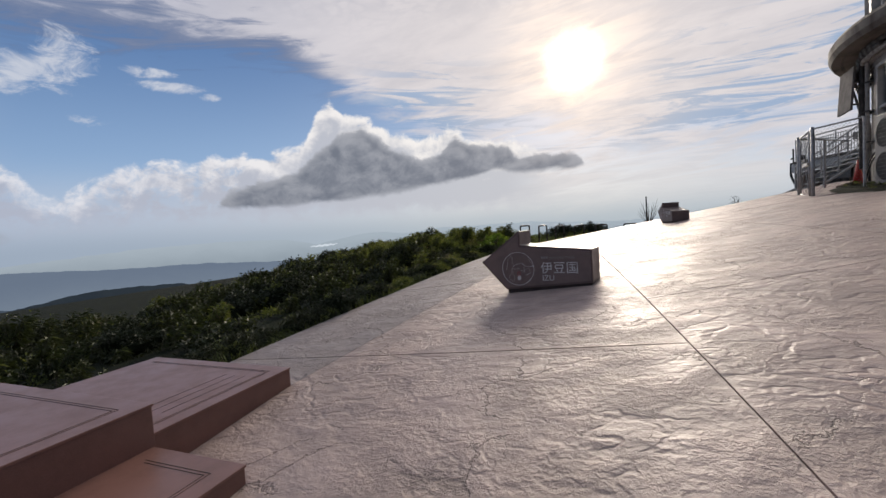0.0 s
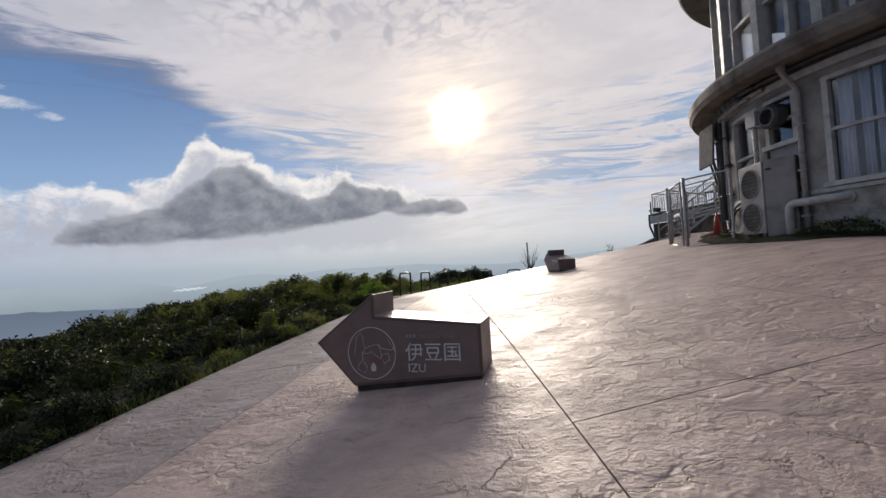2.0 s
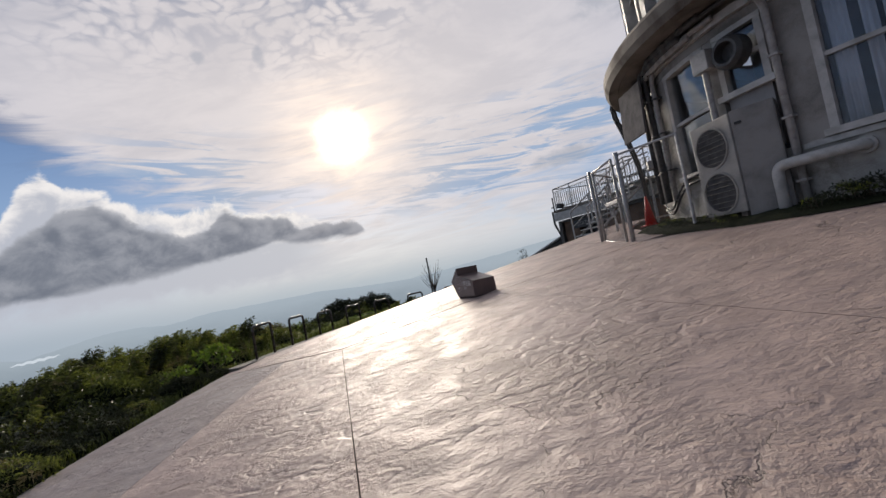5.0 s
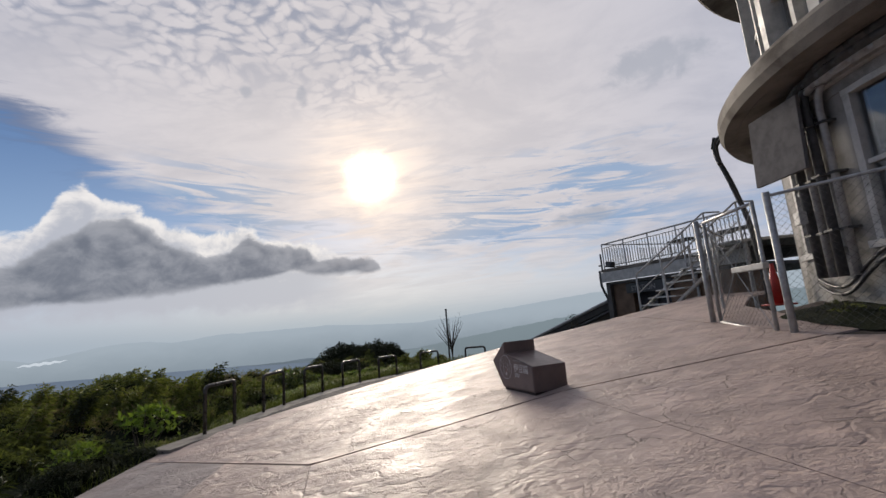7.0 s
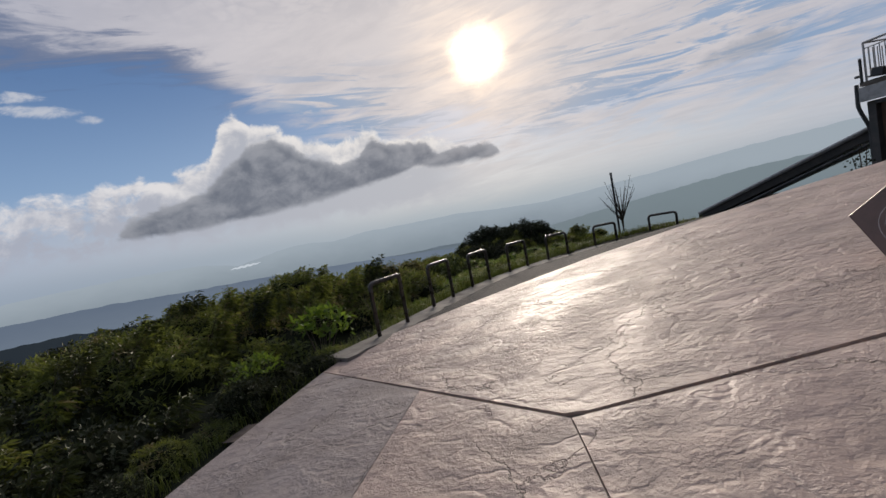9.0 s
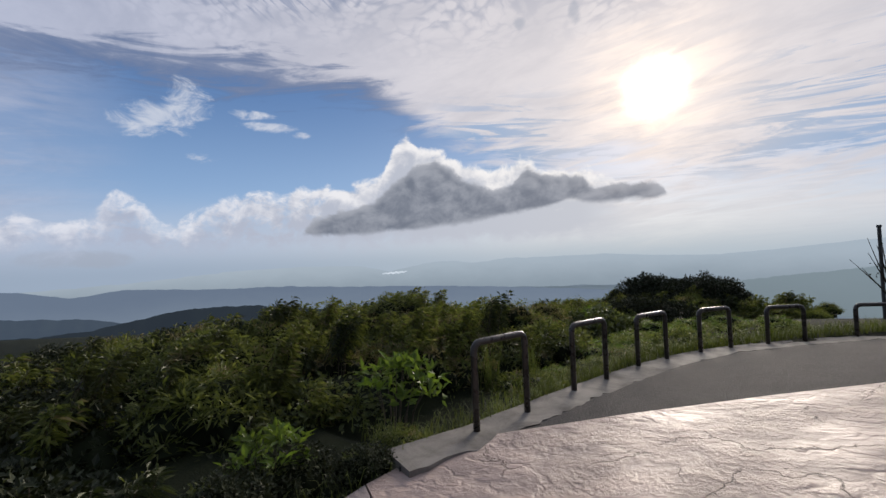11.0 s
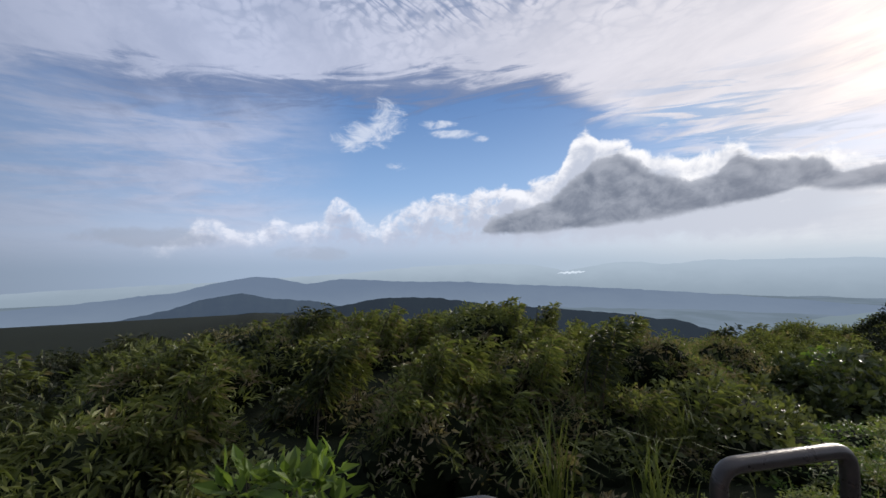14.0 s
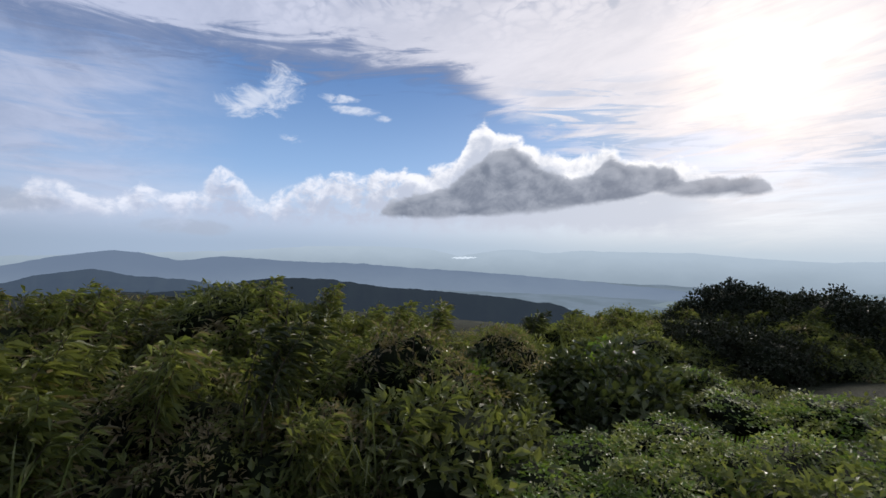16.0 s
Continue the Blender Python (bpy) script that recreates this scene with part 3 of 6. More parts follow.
def build_plaza():
    floor = thing("floor", label="glossy stamped concrete paving with sawn joints on a slope", category="paving", kind="structure")
    bm = bmesh.new()
    nx, ny = 60, 84
    grid = [[bm.verts.new((x, y, plaza_z(x, y) - 0.02)) for x in np.linspace(-6.6, 10.0, nx)] for y in np.linspace(-15.0, 11.4, ny)]
    drop = []
    for a, b in zip(grid, grid[1:]):
        for i in range(nx - 1):
            c = (a[i].co + b[i + 1].co) / 2
            ok = edge_x(c.y) + 0.15 < c.x
            if c.y > 7.6:
                ok = ok and c.y < float(np.interp(c.x, [p[0] for p in FAR_EDGE], [p[1] for p in FAR_EDGE])) - 0.15 and c.x < 2.3
            if ok:
                bm.faces.new((a[i], a[i + 1], b[i + 1], b[i]))
    loose = [v for v in bm.verts if not v.link_faces]
    bmesh.ops.delete(bm, geom=loose, context="VERTS")
    part("joint_bed", bm, JOINT, floor)
    E = lambda y: V2(edge_x(y), y)
    A = lambda y: V2(line_1(y), y)
    B = lambda y: V2(line_2(y), y)
    left = [(-15, -15), (-8.6, -8.2), (-4.89, -4.36), (-1.0, -0.56), (6.83, 5.13)]
    for (l0, a0), (l1, a1) in zip(left, left[1:]):
        S = lambda y: V2(float(np.interp(y, [-15, -5.4, -2.0, 0.0, 4.6, 5.8], [-2.9, -3.27, -3.40, -3.52, -4.2, -4.33])), y)
        s0, s1 = l0 + (a0 - l0) * 0.38, l1 + (a1 - l1) * (0.588 if l1 > 5 else 0.38)
        loft_panel("slab", [E(l0), S(s0)], [E(l1), S(s1)], 12, 30, floor, 0.008, 0.016, mat=BORDER)
        loft_panel("slab", [S(s0), A(a0)], [S(s1), A(a1)], 18, 30, floor, 0.010, 0.016)
    mid = [(-15, -14), (-3.02, -1.88), (5.13, 5.88)]
    for (l0, a0), (l1, a1) in zip(mid, mid[1:]):
        loft_panel("slab", [A(l0), B(a0)], [A(l1), B(a1)], 18, 40, floor)
    ring = lambda a: V2(CENTER[0] + 5.35 * math.cos(radians(a)), CENTER[1] + 5.35 * math.sin(radians(a)))
    loft_panel("slab", [B(-14), V2(10, -14)], [B(-1.88), V2(10, -1.2)], 18, 30, floor)
    loft_panel("slab", [B(-1.88), B(2.0), B(5.88)], [V2(10, -1.2), V2(8.4, 0.65), ring(250), ring(230), ring(210), ring(190), V2(2.75, 5.75)], 40, 24, floor)
    loft_panel("slab", [E(6.83), A(5.13), B(5.88), V2(2.75, 5.75)], [V2(*p) for p in FAR_EDGE], 60, 26, floor)
    loft_panel("slab", [V2(2.75, 5.75), V2(2.3, 11.3)], [ring(183), V2(3.6, 8.6), V2(4.6, 9.9), V2(6.0, 11.3)], 30, 14, floor)


build_plaza()


def build_hill():
    """One sheet of ground from the paving out to the horizon."""
    bm = bmesh.new()
    xs = list(np.concatenate([-np.geomspace(900, 12, 40), np.linspace(-11.5, 8, 60), np.geomspace(9, 900, 24)]))
    ys = list(np.concatenate([-np.geomspace(400, 17, 16), np.linspace(-16, 18, 84), np.geomspace(19, 1200, 40)]))
    rows = []
    for y in ys:
        row = []
        for x in xs:
            z = hill_z(x, y)
            under = edge_x(y) + 0.1 < x and y < 11.3
            if under:
                z = min(z, plaza_z(x, y) - 0.09)
            # added bank: near-black fill that closes the gaps under the shrubs
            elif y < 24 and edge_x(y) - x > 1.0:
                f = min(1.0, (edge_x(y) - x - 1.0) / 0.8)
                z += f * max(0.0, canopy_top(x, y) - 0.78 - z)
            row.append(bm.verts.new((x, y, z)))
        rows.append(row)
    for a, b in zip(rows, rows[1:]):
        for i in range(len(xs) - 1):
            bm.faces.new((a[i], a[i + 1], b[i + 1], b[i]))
    tagged(part("ground", bm, SOIL, smooth=True), "near-black earth of the steep overgrown hillside, raised as fill under the thicket", "ground", kind="structure")




# ---- distance ----
def ridge(name, rows, dist, depth, floor_z, mat, label, seed=0, bumps=0.12):
    """A range of hills: crest heights by bearing, with slopes to both sides."""
    azs = [r[0] for r in rows]
    els = [r[1] for r in rows]
    bm = bmesh.new()
    n, m = 260, 9
    grid = []
    for i in range(n):
        az = azs[0] + (azs[-1] - azs[0]) * i / (n - 1)
        el = float(np.interp(az, azs, els)) + bumps * noise.fractal(Vector((az * 0.8, seed, 0)), 0.9, 2.0, 6)
        crest = 1.5 + dist * math.tan(radians(el))
        col = []
        for j in range(m):
            f = j / (m - 1) * 2 - 1
            r = dist + f * depth + 0.12 * depth * noise.noise(Vector((az * 0.3, j * 0.7, seed)))
            h = floor_z + (crest - floor_z) * (1 - abs(f) ** 1.4)
            a = radians(az)
            col.append(bm.verts.new((-math.sin(a) * r, math.cos(a) * r, h + (0.03 * (crest - floor_z) * noise.noise(Vector((az * 0.9, j * 1.1, seed + 5))) if 0 < j < m - 1 and abs(f) > 0.05 else 0))))
        grid.append(col)
    for a, b in zip(grid, grid[1:]):
        for j in range(m - 1):
            bm.faces.new((a[j], a[j + 1], b[j + 1], b[j]))
    bmesh.ops.recalc_face_normals(bm, faces=bm.faces)
    tagged(part(name, bm, mat, smooth=True), label, "hills", kind="structure")


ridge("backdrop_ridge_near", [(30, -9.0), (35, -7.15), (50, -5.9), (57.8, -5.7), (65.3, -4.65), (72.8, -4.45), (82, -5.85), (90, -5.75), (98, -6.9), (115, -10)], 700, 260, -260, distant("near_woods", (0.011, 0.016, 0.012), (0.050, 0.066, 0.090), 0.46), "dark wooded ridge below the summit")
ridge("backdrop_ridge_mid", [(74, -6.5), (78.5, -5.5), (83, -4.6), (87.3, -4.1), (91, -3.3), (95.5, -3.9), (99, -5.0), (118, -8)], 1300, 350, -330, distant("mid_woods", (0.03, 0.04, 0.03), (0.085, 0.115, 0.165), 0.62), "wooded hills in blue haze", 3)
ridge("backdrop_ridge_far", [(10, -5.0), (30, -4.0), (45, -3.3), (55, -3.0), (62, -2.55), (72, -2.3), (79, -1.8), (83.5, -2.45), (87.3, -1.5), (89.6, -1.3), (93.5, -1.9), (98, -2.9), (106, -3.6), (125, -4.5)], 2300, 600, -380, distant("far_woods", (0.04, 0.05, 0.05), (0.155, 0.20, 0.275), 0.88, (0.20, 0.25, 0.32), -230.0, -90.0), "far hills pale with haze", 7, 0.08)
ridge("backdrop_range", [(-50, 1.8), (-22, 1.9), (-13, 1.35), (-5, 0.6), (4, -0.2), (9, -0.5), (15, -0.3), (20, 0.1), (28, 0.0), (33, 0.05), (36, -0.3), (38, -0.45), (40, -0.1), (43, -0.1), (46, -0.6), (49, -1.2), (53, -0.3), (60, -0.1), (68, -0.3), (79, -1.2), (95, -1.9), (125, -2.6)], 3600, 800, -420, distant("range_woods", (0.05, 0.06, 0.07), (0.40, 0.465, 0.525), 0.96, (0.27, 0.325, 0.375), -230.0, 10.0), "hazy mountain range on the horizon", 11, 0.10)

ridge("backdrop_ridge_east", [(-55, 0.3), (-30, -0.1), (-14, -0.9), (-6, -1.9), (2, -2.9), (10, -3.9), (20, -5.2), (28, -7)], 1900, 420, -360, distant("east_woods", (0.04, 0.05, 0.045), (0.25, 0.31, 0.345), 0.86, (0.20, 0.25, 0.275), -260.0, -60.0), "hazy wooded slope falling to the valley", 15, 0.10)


def build_valley():
    bm = bmesh.new()
    grid = []
    for r in (300, 700, 1200, 1800, 2600, 3500, 4300):
        grid.append([bm.verts.new((-math.sin(radians(a)) * r, math.cos(radians(a)) * r, -150 - 60 * min(1, r / 1500) + 12 * noise.noise(Vector((a * 0.2, r * 0.002, 0))))) for a in range(-70, 141, 3)])
    for a, b in zip(grid, grid[1:]):
        for j in range(len(a) - 1):
            bm.faces.new((a[j], a[j + 1], b[j + 1], b[j]))
    bmesh.ops.recalc_face_normals(bm, faces=bm.faces)
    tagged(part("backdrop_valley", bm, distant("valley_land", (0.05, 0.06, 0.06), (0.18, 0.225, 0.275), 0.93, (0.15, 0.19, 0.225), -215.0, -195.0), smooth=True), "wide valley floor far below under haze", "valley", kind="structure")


build_valley()


def build_bay():
    """A bright arm of water among the far hills, its sky sheen put in as emission."""
    bm = bmesh.new()
    rows = []
    for i in range(25):
        a = 46.6 + 3.6 * i / 24
        w = math.sin(math.pi * i / 24) ** 0.7
        c = -1.28 - 0.045 * (a - 46.6) + 0.05 * math.sin(i * 1.3)
        rows.append([bm.verts.new((-math.sin(radians(a)) * 2780, math.cos(radians(a)) * 2780, 1.5 + 2780 * math.tan(radians(c + d * w)))) for d in (-0.16, 0.12)])
    for p, q in zip(rows, rows[1:]):
        bm.faces.new((p[0], q[0], q[1], p[1]))
    mat, n = material("glowing_water")
    em = n.node("ShaderNodeEmission", {0: (0.62, 0.68, 0.74, 1.0), 1: 1.0})
    n.node("ShaderNodeOutputMaterial", {0: em.outputs[0]})
    tagged(part("backdrop_water", bm, mat), "arm of the sea among far hills, its sky sheen given as glow", "water", kind="structure")


build_bay()


# ---- round building ----
def polar(r, a, z):
    return Vector((CENTER[0] + r * math.cos(radians(a)), CENTER[1] + r * math.sin(radians(a)), z))


def arc_block(r0, r1, a0, a1, z0, z1, seg=8):
    return lathe(bmesh.new(), [(r0, z0), (r1, z0), (r1, z1), (r0, z1)], CENTER, a0, a1, seg)


R_WALL, BASE_Z, SILL_Z, HEAD_Z, SLAB_Z = 4.55, 1.0, 2.30, 4.24, 4.68
WINDOWS = [(157.0, 170.5), (178.6, 192.0), (195.8, 204.2), (211.5, 223.2), (226.2, 240.6)]


def build_window(a0, a1, parent, z0=SILL_Z, z1=HEAD_Z, curtain=False):
    w = part("window", arc_block(R_WALL - 0.10, R_WALL - 0.085, a0, a1, z0, z1, 2), GLASS, parent, "dark reflecting window pane")
    mid = (z0 + z1) / 2
    for a in (a0, a1):
        part("stile", arc_block(R_WALL - 0.12, R_WALL + 0.0, a - 0.7, a + 0.55, z0, z1, 1), FRAME, w)
    part("head_rail", arc_block(R_WALL - 0.12, R_WALL + 0.012, a0 - 0.7, a1 + 0.7, z1 - 0.05, z1 + 0.03, 3), FRAME, w)
    part("meeting_rail", arc_block(R_WALL - 0.12, R_WALL - 0.03, a0 + 0.55, a1 - 0.55, mid - 0.03, mid + 0.03, 3), FRAME, w)
    part("sill", arc_block(R_WALL - 0.12, R_WALL + 0.07, a0 - 1.3, a1 + 1.3, z0 - 0.09, z0, 3), FRAME, w)
    if curtain:
        for u0, u1, waves in ((0.10, 0.34, 3.0), (0.46, 0.62, 2.0), (0.68, 0.80, 1.5)):
            bm = bmesh.new()
            rings = []
            for i in range(29):
                u = i / 28
                p = polar(R_WALL - 0.19 + 0.022 * math.sin(u * waves * 6.283), a0 + (a1 - a0) * (u0 + (u1 - u0) * u), 0)
                q = polar(R_WALL - 0.195 + 0.022 * math.sin(u * waves * 6.283), a0 + (a1 - a0) * (u0 + (u1 - u0) * u), 0)
                rings.append([bm.verts.new((p.x, p.y, z0 + 0.02)), bm.verts.new((p.x, p.y, z1 - 0.03)), bm.verts.new((q.x, q.y, z1 - 0.03)), bm.verts.new((q.x, q.y, z0 + 0.02))])
            for r0, r1 in zip(rings, rings[1:]):
                for k in range(4):
                    bm.faces.new((r0[k], r1[k], r1[(k + 1) % 4], r0[(k + 1) % 4]))
            part("curtain", bm, CURTAIN, w, "pale curtain gathered in folds", smooth=True)
    return w


def build_round_building():
    b = thing("round_building", pose(0, 0, 0), "weathered round two-storey building with projecting concrete slabs", "building")
    part("lower_wall", arc_block(R_WALL - 0.3, R_WALL, 0, 360, BASE_Z - 0.8, SILL_Z - 0.09, 90), PLASTER_LOW, b, "stained pale plaster wall")
    part("plinth", arc_block(R_WALL, R_WALL + 0.05, 170, 300, BASE_Z - 0.8, 1.22, 60), SLAB, b)
    part("ledge", arc_block(R_WALL, R_WALL + 0.035, 207, 300, 2.12, 2.19, 40), FRAME, b)
    part("frieze", arc_block(R_WALL - 0.3, R_WALL + 0.02, 0, 360, HEAD_Z + 0.03, SLAB_Z, 90), PLASTER, b)
    part("cornice", arc_block(R_WALL + 0.02, R_WALL + 0.11, 0, 360, 4.40, 4.53, 90), FRAME, b, "white painted band")
    spans = sorted(WINDOWS)
    prev = spans[-1][1] - 360
    for a0, a1 in spans:
        part("pier", arc_block(R_WALL - 0.3, R_WALL, prev + 0.7, a0 - 0.7, SILL_Z - 0.09, HEAD_Z + 0.03, max(2, int((a0 - prev) / 4))), PLASTER, b)
        prev = a1
    build_window(157.0, 170.5, b)
    build_window(178.6, 192.0, b)
    build_window(195.8, 204.2, b, 3.30)
    part("infill_panel", arc_block(R_WALL - 0.12, R_WALL - 0.03, 195.8, 204.2, SILL_Z, 3.21, 4), BOARD, b, "pale blank panel under the small window")
    build_window(211.5, 223.2, b, curtain=True)
    build_window(226.2, 240.6, b)
    part("notice", arc_block(R_WALL - 0.165, R_WALL - 0.145, 230.2, 240.0, 2.35, 3.50, 4), CURTAIN, b, "pale board standing behind the glass")
    for a in (224.7, 243.6):
        part("pilaster", arc_block(R_WALL, R_WALL + 0.03, a - 0.75, a + 0.75, SILL_Z, HEAD_Z + 0.1, 1), FRAME, b)
    slab = lathe(bmesh.new(), [(3.0, SLAB_Z), (5.05, SLAB_Z - 0.02), (5.10, SLAB_Z - 0.06), (5.28, SLAB_Z - 0.05), (5.34, SLAB_Z + 0.06), (5.34, SLAB_Z + 0.24), (5.28, SLAB_Z + 0.33), (3.0, SLAB_Z + 0.38)], CENTER, seg=120)
    part("balcony_slab", slab, SLAB, b, "thick weathered concrete slab with a rounded rim")
    z0, z1 = SLAB_Z + 0.36, 8.5
    part("upper_glazing", arc_block(R_WALL - 0.16, R_WALL - 0.13, 0, 360, z0, z1, 90), GLASS, b, "tall dark reflecting glazing")
    part("upper_kerb", arc_block(R_WALL - 0.25, R_WALL + 0.08, 0, 360, z0, z0 + 0.22, 90), PLASTER, b)
    angles = [148, 156, 164, 172, 178.5, 183.0, 196.0, 204.3, 212.0, 218.0, 224.5, 232.0, 240.0, 248, 256, 264]
    for i, a in enumerate(angles):
        wide = 1.1 if i % 2 == 0 else 0.55
        part("mullion", arc_block(R_WALL - 0.2, R_WALL + (0.10 if i % 2 == 0 else 0.0), a - wide, a + wide, z0 + 0.2, z1, 1), FRAME, b)
    for a0, a1 in zip(angles, angles[1:]):
        for z in (6.35, 7.55):
            part("transom", arc_block(R_WALL - 0.18, R_WALL - 0.03, a0 + 0.5, a1 - 0.5, z, z + 0.07, 2), FRAME, b)
    roof = lathe(bmesh.new(), [(3.0, z1), (5.34, z1 - 0.02), (5.40, z1 + 0.04), (5.42, z1 + 0.30), (5.30, z1 + 0.40), (3.0, z1 + 0.6)], CENTER, seg=120)
    part("roof", roof, SLAB, b, "projecting concrete roof rim")
    # added core and floor, near-black so the room behind the glass reads unlit
    part("core", arc_block(2.2, 2.4, 0, 360, BASE_Z, z1, 40), UNLIT_DARK, b)
    part("inner_floor", arc_block(0.3, 4.25, 0, 360, BASE_Z + 0.05, BASE_Z + 0.15, 40), UNLIT_DARK, b)


build_round_building()


def build_services():
    """Pipes, ducts and cables fixed to the round wall."""
    def pipe(name, pts, r, mat, label, round_r=0.12, seg=10):
        t = thing(name, None, label, "pipe")
        part("tube", bars([rounded(pts, round_r, 5)], r, seg), mat, t, smooth=True)
        return t
    down = pipe("downpipe", [polar(5.0, 206.2, SLAB_Z), polar(4.95, 206.2, 4.5), polar(4.63, 206.2, 4.25), polar(4.63, 206.2, 1.05)], 0.05, PIPE, "grey rain downpipe fixed to the plaster wall")
    for z in (1.7, 2.6, 3.5):
        part("bracket", arc_block(R_WALL, R_WALL + 0.14, 205.4, 207.0, z, z + 0.035, 1), PIPE, down)
    part("collar", bars([[polar(4.97, 206.2, SLAB_Z), polar(4.96, 206.2, SLAB_Z - 0.12)]], 0.075, 12), PIPE, down)
    big = pipe("drain_pipe", [polar(4.5, 214.6, 1.98), polar(4.80, 214.6, 1.98), polar(4.80, 203.8, 1.98), polar(4.80, 203.8, 1.15)], 0.075, FRAME, "thick white elbow drain pipe along the wall foot", 0.14, 12)
    part("collar", bars([[polar(4.55, 214.6, 1.98), polar(4.62, 214.6, 1.98)]], 0.11, 12), FRAME, big)
    part("collar", bars([[polar(4.80, 203.8, 1.32), polar(4.80, 203.8, 1.24)]], 0.095, 12), FRAME, big)
    for a, z, k in ((228.5, 1.72, 1), (236.0, 1.95, 2), (239.5, 1.55, 3)):
        p = pipe("small_pipe", [polar(4.60, a - 3.0, z - 0.05), polar(4.60, a, z - 0.05), polar(4.60, a, 1.35), polar(4.70, a + 1.5, 1.2)], 0.014, PIPE, "thin grey service pipe on the wall", 0.05, 6)
        part("junction", arc_block(R_WALL, R_WALL + 0.07, a - 3.6, a - 2.2, z - 0.14, z + 0.02, 1), PIPE, p)
    pipe("white_hose", [polar(4.62, 233.0, 1.22), polar(4.66, 235.0, 1.52), polar(4.70, 236.6, 1.62), polar(4.70, 238.5, 1.45), polar(4.72, 239.5, 1.2)], 0.018, FRAME, "white hose looping down the wall", 0.1, 6)
    pot = thing("meter_pot", Matrix.Translation(polar(4.85, 238.4, 1.05)), "small white round pot at the wall foot", "pot")
    part("body", lathe(bmesh.new(), [(0.001, 0), (0.07, 0), (0.085, 0.15), (0.075, 0.16), (0.001, 0.16)], (0, 0), seg=16), FRAME, pot)
    for a, r, z, tone, k in ((167.6, 4.72, 4.44, CONDUIT, 0.062), (169.6, 4.68, 4.36, PIPE, 0.05), (173.4, 4.74, 4.52, CONDUIT, 0.058), (175.0, 4.66, 4.40, PIPE, 0.045)):
        run = [polar(r, a, 1.9), polar(r, a, z)] + [polar(r + 0.06, a + d, z + 0.10) for d in range(5, 24, 3)]
        c = pipe("conduit", run, k, tone, "bent cable conduit rising up the wall and running under the slab", 0.22, 10)
        for zz in (2.5, 3.25, 3.95):
            part("clamp", arc_block(R_WALL, r + k + 0.012, a - 0.95, a + 0.95, zz, zz + 0.03, 1), CONDUIT, c)
    pipe("soffit_conduit", [polar(4.78, a, 4.60) for a in range(186, 261, 3)], 0.035, CONDUIT, "dark conduit running along under the slab", 0.02, 8)
    for k, lift in enumerate((0.0, 0.10)):
        pipe("wall_hose", [polar(4.62, 163.0, 1.80 + lift), polar(4.64, 168.0, 1.66 + lift), polar(4.66, 172.5, 1.66 + lift), polar(4.66, 176.5, 1.90 + lift), polar(4.64, 180.5, 2.12 + lift), polar(4.64, 191.0, 2.16 + lift)], 0.024, BLACK, "black hose sagging along the lower wall", 0.2, 8)
    cb = thing("cable_box", None, "grey cable box on the conduits", "box")
    part("body", boxes(((-0.10, -0.08, -0.16), (0.10, 0.08, 0.16)), bevel=0.01, m=Matrix.Translation(polar(4.86, 168.4, 4.28)) @ Matrix.Rotation(radians(168.4), 4, "Z")), PIPE, cb)
    cs = thing("junction_box", None, "small grey junction box on the conduits", "box")
    part("body", boxes(((-0.05, -0.08, -0.09), (0.05, 0.08, 0.09)), bevel=0.01, m=Matrix.Translation(polar(4.84, 167.9, 2.78)) @ Matrix.Rotation(radians(167.9), 4, "Z")), FRAME, cs)
    for k, a in enumerate((139.0, 141.0)):
        pipe("cable_loop", [polar(4.9, a, 5.02), polar(5.46, a, 5.10), polar(5.56, a, 4.75), polar(5.40, a - 1 + k, 4.2), polar(5.2, a - 1, 3.2), polar(5.1, a - 1, 1.2)], 0.045 - 0.012 * k, CONDUIT, "thick dark cable looping over the slab edge and down", 0.3, 8)
    d = thing("exhaust_hood", None, "grey extractor hood with a dark round outlet and a white box", "vent")
    part("duct", boxes(((-0.02, -0.15, -0.15), (0.26, 0.15, 0.17)), bevel=0.015, m=Matrix.Translation(polar(R_WALL, 194.3, 3.92)) @ Matrix.Rotation(radians(194.3), 4, "Z")), FRAME, d, "white metal duct box")
    m = Matrix.Translation(polar(R_WALL, 199.6, 3.86)) @ Matrix.Rotation(radians(199.6), 4, "Z") @ Matrix.Rotation(radians(90), 4, "Y")
    bm = lathe(bmesh.new(), [(0.001, 0.0), (0.25, 0.0), (0.25, 0.20), (0.20, 0.26), (0.16, 0.26), (0.15, 0.10), (0.001, 0.10)], (0, 0), seg=24)
    bmesh.ops.transform(bm, matrix=m, verts=bm.verts)
    part("outlet", bm, CONDUIT, d, "dark round outlet", smooth=False)
    part("riser", bars([[polar(4.72, 194.3, 3.75), polar(4.72, 194.3, 2.9)]], 0.05, 10), PIPE, d)
    # board hung under the slab edge
    p = thing("hanging_board", None, "dull grey square panel hung on brackets beside the wall", "board")
    c = polar(5.0, 169.5, 3.90)
    mm = Matrix.Translation(c) @ Matrix.Rotation(radians(184.0), 4, "Z") @ Matrix.Rotation(radians(-4), 4, "Y")
    part("panel", boxes(((-0.025, -0.46, -0.53), (0.025, 0.46, 0.53)), bevel=0.008, m=mm), PANEL, p)
    for sy, sz in ((-0.35, 0.2), (-0.35, -0.25), (0.35, 0.2)):
        part("bracket", bars([[mm @ Vector((-0.03, sy, sz)), mm @ Vector((-0.42, sy, sz))]], 0.025, 8), CONDUIT, p)
    u = thing("upper_cable", None, "black cable hanging on the upper floor wall", "cable")
